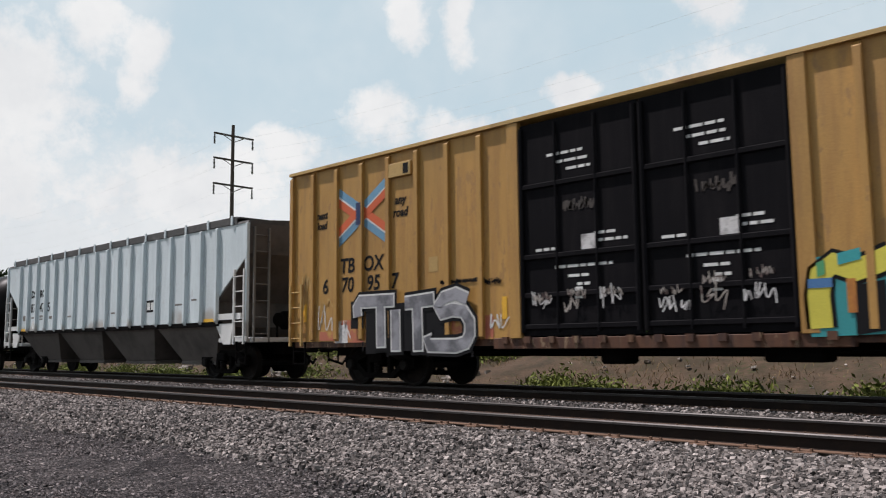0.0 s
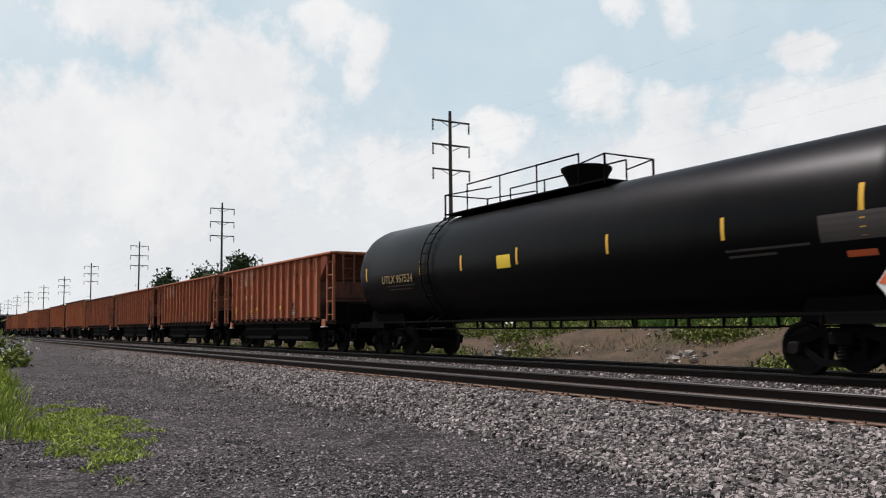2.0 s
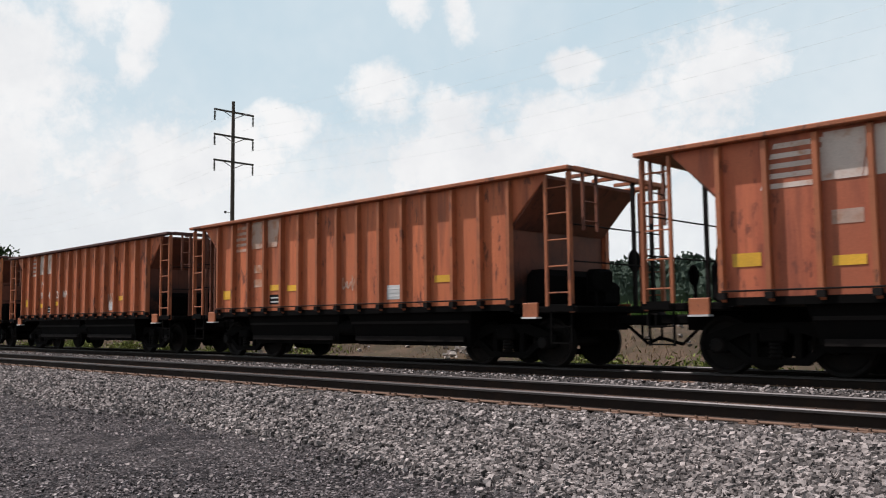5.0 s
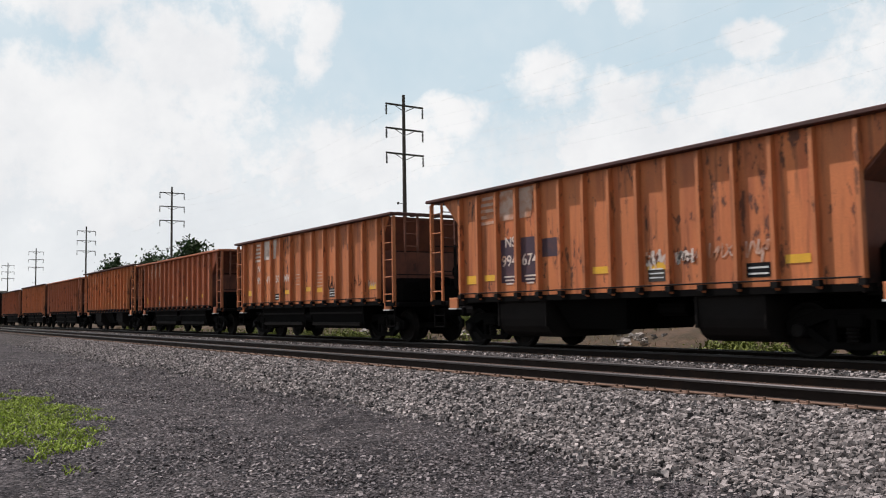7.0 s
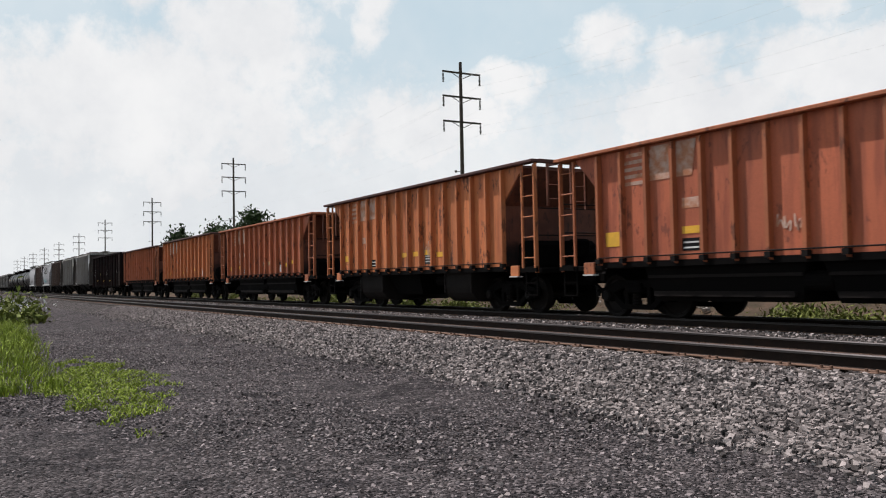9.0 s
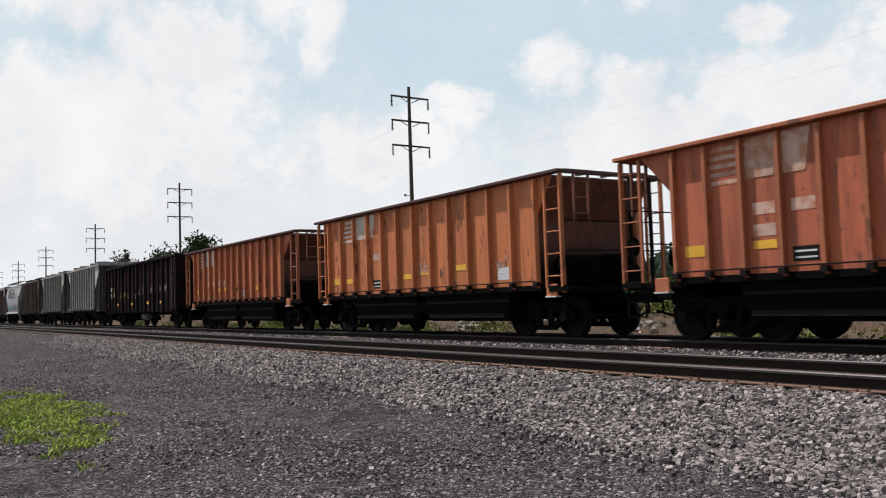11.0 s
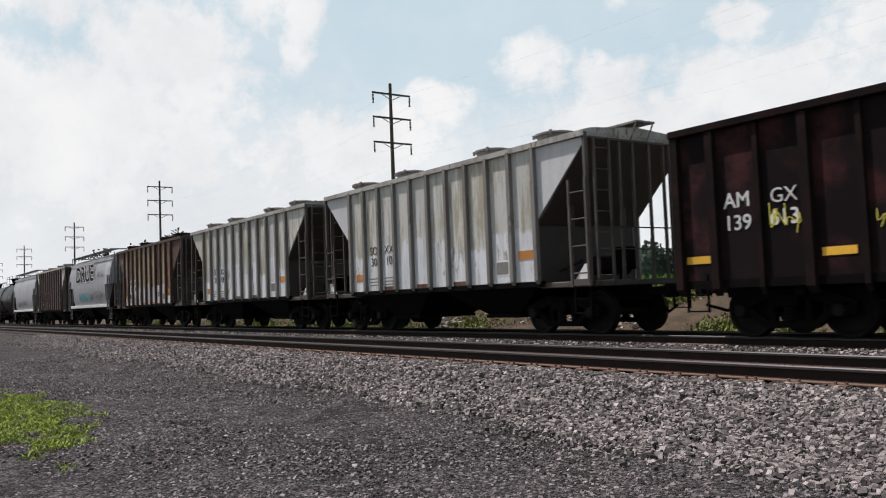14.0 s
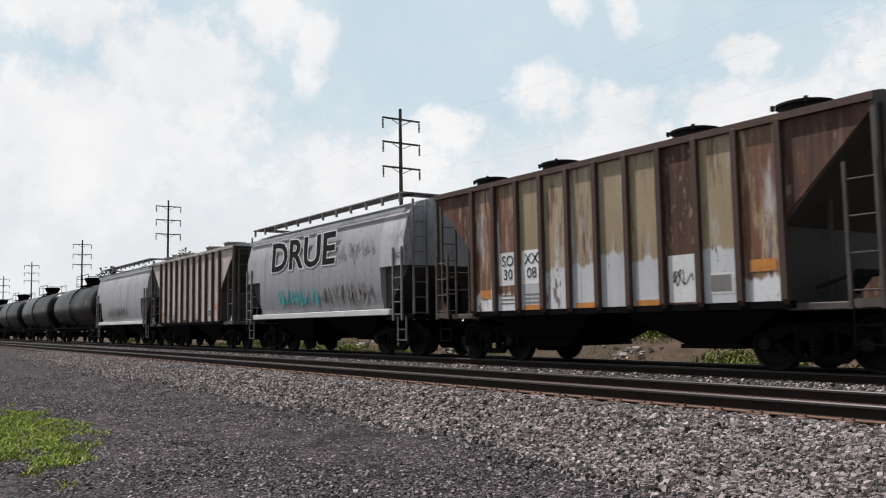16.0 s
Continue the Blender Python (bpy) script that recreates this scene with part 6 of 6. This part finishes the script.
def tree(x, y, h, r, label, leaves=5200, size=0.5):
    t = thing("tree", label, "tree")
    t.location = (x, y, -0.4)
    bm = bmesh.new()
    bar(bm, (0, 0, -0.2), (0.1, 0, h * 0.55), h * 0.022, 8, h * 0.012)
    clumps = []
    for k in range(16):
        a, z = k * 2.4, h * (0.35 + 0.6 * ((k * 0.618) % 1.0))
        w = r * (0.95 if z < h * 0.65 else 0.6) * random.uniform(0.45, 1.0)
        tip = (w * math.cos(a), w * math.sin(a), z)
        bar(bm, (0.05, 0, h * 0.25 + 0.3 * (z - h * 0.35)), tip, h * 0.008, 5, h * 0.002)
        clumps.append((tip, r * random.uniform(0.3, 0.5)))
    part("trunk", bm, M["bark"], t)
    c = np.concatenate([np.array(p) + rng.normal(0, 1, (leaves // 16, 3)) * q * np.array([0.6, 0.6, 0.45]) for p, q in clumps])
    v, f = leaf_cards(c, np.full(len(c), size))
    piece("crown", soup("crown", v.tolist(), f.tolist(), M["leaf"]), t)
    return t


tree(-172, 52, 16.2, 6.2, "dark broadleaf tree beyond the power line")
tree(-176, 47, 12.5, 4.4, "round dark broadleaf tree beyond the power line")
tree(-190, 50, 14.0, 5.5, "low dark broadleaf tree beyond the power line")
tree(-207, 46, 13.6, 5.0, "low dark broadleaf tree in the distance")
tree(-205, 47, 17.0, 1.0, "thin half-bare tree in the distance", 500, 0.4)
tree(-82, -0.6, 16.5, 3.4, "tall leafy tree at the yard's edge", 9000, 0.4)

# far woods behind the corn
c, crowns = [], []
for k in range(190):
    x = rng.uniform(-150, 40)
    hh = rng.uniform(7.5, 9.8) + 1.5 * math.sin(x * 0.06)
    r = rng.uniform(2.5, 4.5)
    p = rng.normal(0, 1, (500, 3))
    p /= np.linalg.norm(p, axis=1)[:, None]
    yy = rng.uniform(118, 132)
    crowns.append((x, yy, hh, r))
    c.append(np.array([x, yy, hh * 0.55]) + p * np.array([r, r, hh * 0.5]) * rng.uniform(0.7, 1.05, (500, 1)))
c = np.concatenate(c)
v, f = leaf_cards(c, np.full(len(c), 0.6))
# solid dark masses of foliage inside the crowns
lat, lon = np.meshgrid(np.linspace(-1.4, 1.4, 7), np.arange(10) * 0.628, indexing="ij")
ball = np.stack([np.cos(lat) * np.cos(lon), np.cos(lat) * np.sin(lon), np.sin(lat)], -1).reshape(-1, 3)
quads = np.array([(i * 10 + j, i * 10 + (j + 1) % 10, (i + 1) * 10 + (j + 1) % 10, (i + 1) * 10 + j) for i in range(6) for j in range(10)])
mv, mf, start = [v], f.tolist(), len(v)
for x, y, hh, r in crowns:
    mv.append(np.array([x, y, hh * 0.5]) + ball * np.array([r, r, hh * 0.5]) * rng.uniform(0.8, 1.0, (70, 1)))
    mf += (quads + start).tolist()
    start += 70
v, f = np.concatenate(mv), mf
tagged(new("far_woods", soup("far_woods", v.tolist(), f, M["far_leaf"])), "dark wooded skyline behind the corn field", "woods", kind="stuff")


def blades(name, label, x, y, z, tall, wide, mat, lean=0.35, category="grass"):
    """Grass or leaf blades of two bent pieces each."""
    n = len(x)
    a = rng.uniform(0, 6.28, n)
    side = np.stack([np.cos(a), np.sin(a), np.zeros(n)], -1) * (wide / 2)[:, None]
    b = rng.uniform(0, 6.28, n)
    out = np.stack([np.cos(b), np.sin(b), np.zeros(n)], -1) * (tall * lean * rng.uniform(0.3, 1.3, n))[:, None]
    root = np.stack([x, y, z], -1)
    mid = root + out * 0.35 + np.stack([np.zeros(n), np.zeros(n), tall * 0.6], -1)
    tip = root + out + np.stack([np.zeros(n), np.zeros(n), tall * rng.uniform(0.75, 1.0, n)], -1)
    v = np.stack([root - side, root + side, mid + side * 0.8, mid - side * 0.8, tip], 1).reshape(-1, 3)
    i = np.arange(n)[:, None] * 5
    faces = (i + np.array([0, 1, 2, 3])).tolist() + (i + np.array([3, 2, 4])).tolist()
    return tagged(new(name, soup(name, v.tolist(), faces, mat)), label, category, kind="stuff")


# low grass creeping over the gravel
n = 34000
gx, gy = rng.uniform(-21.0, -8.6, n), rng.uniform(0.7, 3.1, n)
dd = ((gx + 14.0) / 4.0) ** 2 + ((gy - 1.95 + 0.05 * (gx + 13)) / 0.78) ** 2 + 1.5 * np.array([noise.noise(Vector((a * 1.1, b * 2.2, 3.0))) for a, b in zip(gx, gy)])
keep = dd + rng.exponential(0.45, n) < 1.1
gx, gy = gx[keep], gy[keep]
blades("short_grass", "bright green low grass creeping over dark gravel", gx, gy, ground_z(gx, gy) - 0.01, rng.uniform(0.03, 0.075, len(gx)), rng.uniform(0.012, 0.022, len(gx)), M["grass"], 1.2)
n = 26000
gx = -13.0 - 34 * rng.uniform(0, 1, n) ** 1.3
gy = rng.uniform(-1.5, 2.6, n)
edge = 1.45 + np.interp(gx, [-47, -30, -20, -13], [1.5, 0.95, 0.45, 0.0]) + 0.35 * np.array([noise.noise(Vector((a * 0.5, 7.0, 0.0))) for a in gx])
keep = (gy < edge - rng.uniform(0, 0.5, n)) & (np.array([noise.noise(Vector((a * 0.8, b * 1.6, 9.0))) for a, b in zip(gx, gy)]) > rng.uniform(-0.9, 0.15, n))
gx, gy = gx[keep], gy[keep]
blades("tall_grass", "bright green tall grass along the yard's edge", gx, gy, ground_z(gx, gy) - 0.01, rng.uniform(0.10, 0.32, len(gx)), rng.uniform(0.010, 0.022, len(gx)), M["grass"], 0.7)
# flowering weeds in the grass
n = 1600
gx, gy = rng.normal(-41, 1.3, n), rng.normal(2.6, 0.4, n)
v, f = leaf_cards(np.stack([gx, gy, -0.6 + np.abs(rng.normal(0, 0.45, n))], -1), np.full(n, 0.13), 2.2, 0.5)
tagged(new("flowering_weeds", soup("flowering_weeds", v.tolist(), f.tolist(), M["weed"])), "dark green clump of tall weeds", "weeds", kind="stuff")
c = np.stack([rng.normal(-40.5, 1.5, 60), rng.normal(2.7, 0.5, 60), rng.uniform(-0.1, 0.4, 60)], -1)
v, f = leaf_cards(np.repeat(c, 6, 0) + rng.normal(0, 0.03, (360, 3)), np.full(360, 0.07), 1.0)
tagged(new("white_flowers", soup("white_flowers", v.tolist(), f.tolist(), M["bar_white"])), "white flower heads on the weeds", "flowers", kind="stuff")

# weeds on the dirt bank behind the train
wx, wy = [], []
for k in range(46):
    cx = -75 + 77 * rng.uniform(0, 1) ** 0.8
    cy, m = rng.choice([16.9, 17.4, 18.4, 20.5, 22.0]) + rng.normal(0, 0.3), int(rng.uniform(500, 2200))
    wx.append(rng.normal(cx, rng.uniform(0.3, 0.9), m))
    wy.append(rng.normal(cy, 0.3, m))
wx, wy = np.concatenate(wx), np.concatenate(wy)
c = np.stack([wx, wy, ground_z(wx, wy) + np.abs(rng.normal(0, 0.2, len(wx)))], -1)
v, f = leaf_cards(c, rng.uniform(0.03, 0.075, len(wx)), 2.4, 0.8)
tagged(new("bank_weeds", soup("bank_weeds", v.tolist(), f.tolist(), M["weed"])), "green weeds on the dirt bank behind the train", "weeds", kind="stuff")
n = 26000
wx, wy = rng.uniform(-80, 2, n), rng.uniform(17.0, 23.5, n)
keep = np.array([noise.noise(Vector((a * 0.5, b * 0.9, 2.0))) for a, b in zip(wx, wy)]) > rng.uniform(-0.5, 0.35, n)
wx, wy = wx[keep], wy[keep]
n = len(wx)
blades("dry_grass", "dry tan grass on the bank", wx, wy, ground_z(wx, wy) - 0.05, rng.uniform(0.08, 0.25, n), rng.uniform(0.012, 0.025, n), M["straw"], 0.9)
# brush along the top of the bank
n = 26000
c = np.stack([rng.uniform(-190, -34, n), rng.normal(25.0, 0.8, n), np.zeros(n)], -1)
c[:, 2] = 0.4 + np.abs(rng.normal(0, 0.55, n)) * (1.0 + 0.6 * np.sin(c[:, 0] * 0.21) * np.sin(c[:, 0] * 0.083 + 1))
v, f = leaf_cards(c, rng.uniform(0.12, 0.26, n), 1.8, 0.4)
tagged(new("brush", soup("brush", v.tolist(), f.tolist(), M["leaf"])), "dark brush along the top of the dirt bank", "brush", kind="stuff")
# corn rows
cx, cy = [], []
for row in range(9):
    xs = np.arange(-62, 14, 0.28)
    cx.append(np.repeat(xs + rng.normal(0, 0.05, len(xs)), 11))
    cy.append(np.full(len(xs) * 11, 45.0 + row * 0.76))
cx, cy = np.concatenate(cx), np.concatenate(cy)
n = len(cx)
blades("corn", "rows of tall green corn", cx, cy, -0.35 + rng.uniform(0, 1.8, n), rng.uniform(0.5, 0.9, n), rng.uniform(0.05, 0.09, n), M["corn"], 0.7, "corn field")

def motions():
    """The whole train rolls by at an even speed, and its wheels turn with it."""
    speed, end = 15.8, 16.0
    for car, x in TRAIN:
        walk(car, [(t, pose(x + speed * t, FAR, 0)) for t in (0.0, 4.0, 8.0, 12.0, 16.0)])
    wheels = []
    for car, x in TRAIN:
        wheels += [o for o in car.children_recursive if o.name.split(".")[0] == "wheelset"]
    turn = math.degrees(speed / WHEEL_R)
    walk(wheels[0], [(k / 30, pose(0, 0, 0, 0, turn * k / 30, 0)) for k in range(int(end * 30) + 1)])
    roll = wheels[0].animation_data
    for w in wheels[1:]:
        w.rotation_mode = "QUATERNION"
        keys = w.animation_data_create()
        keys.action = roll.action
        keys.action_slot = roll.action_slot


motions()
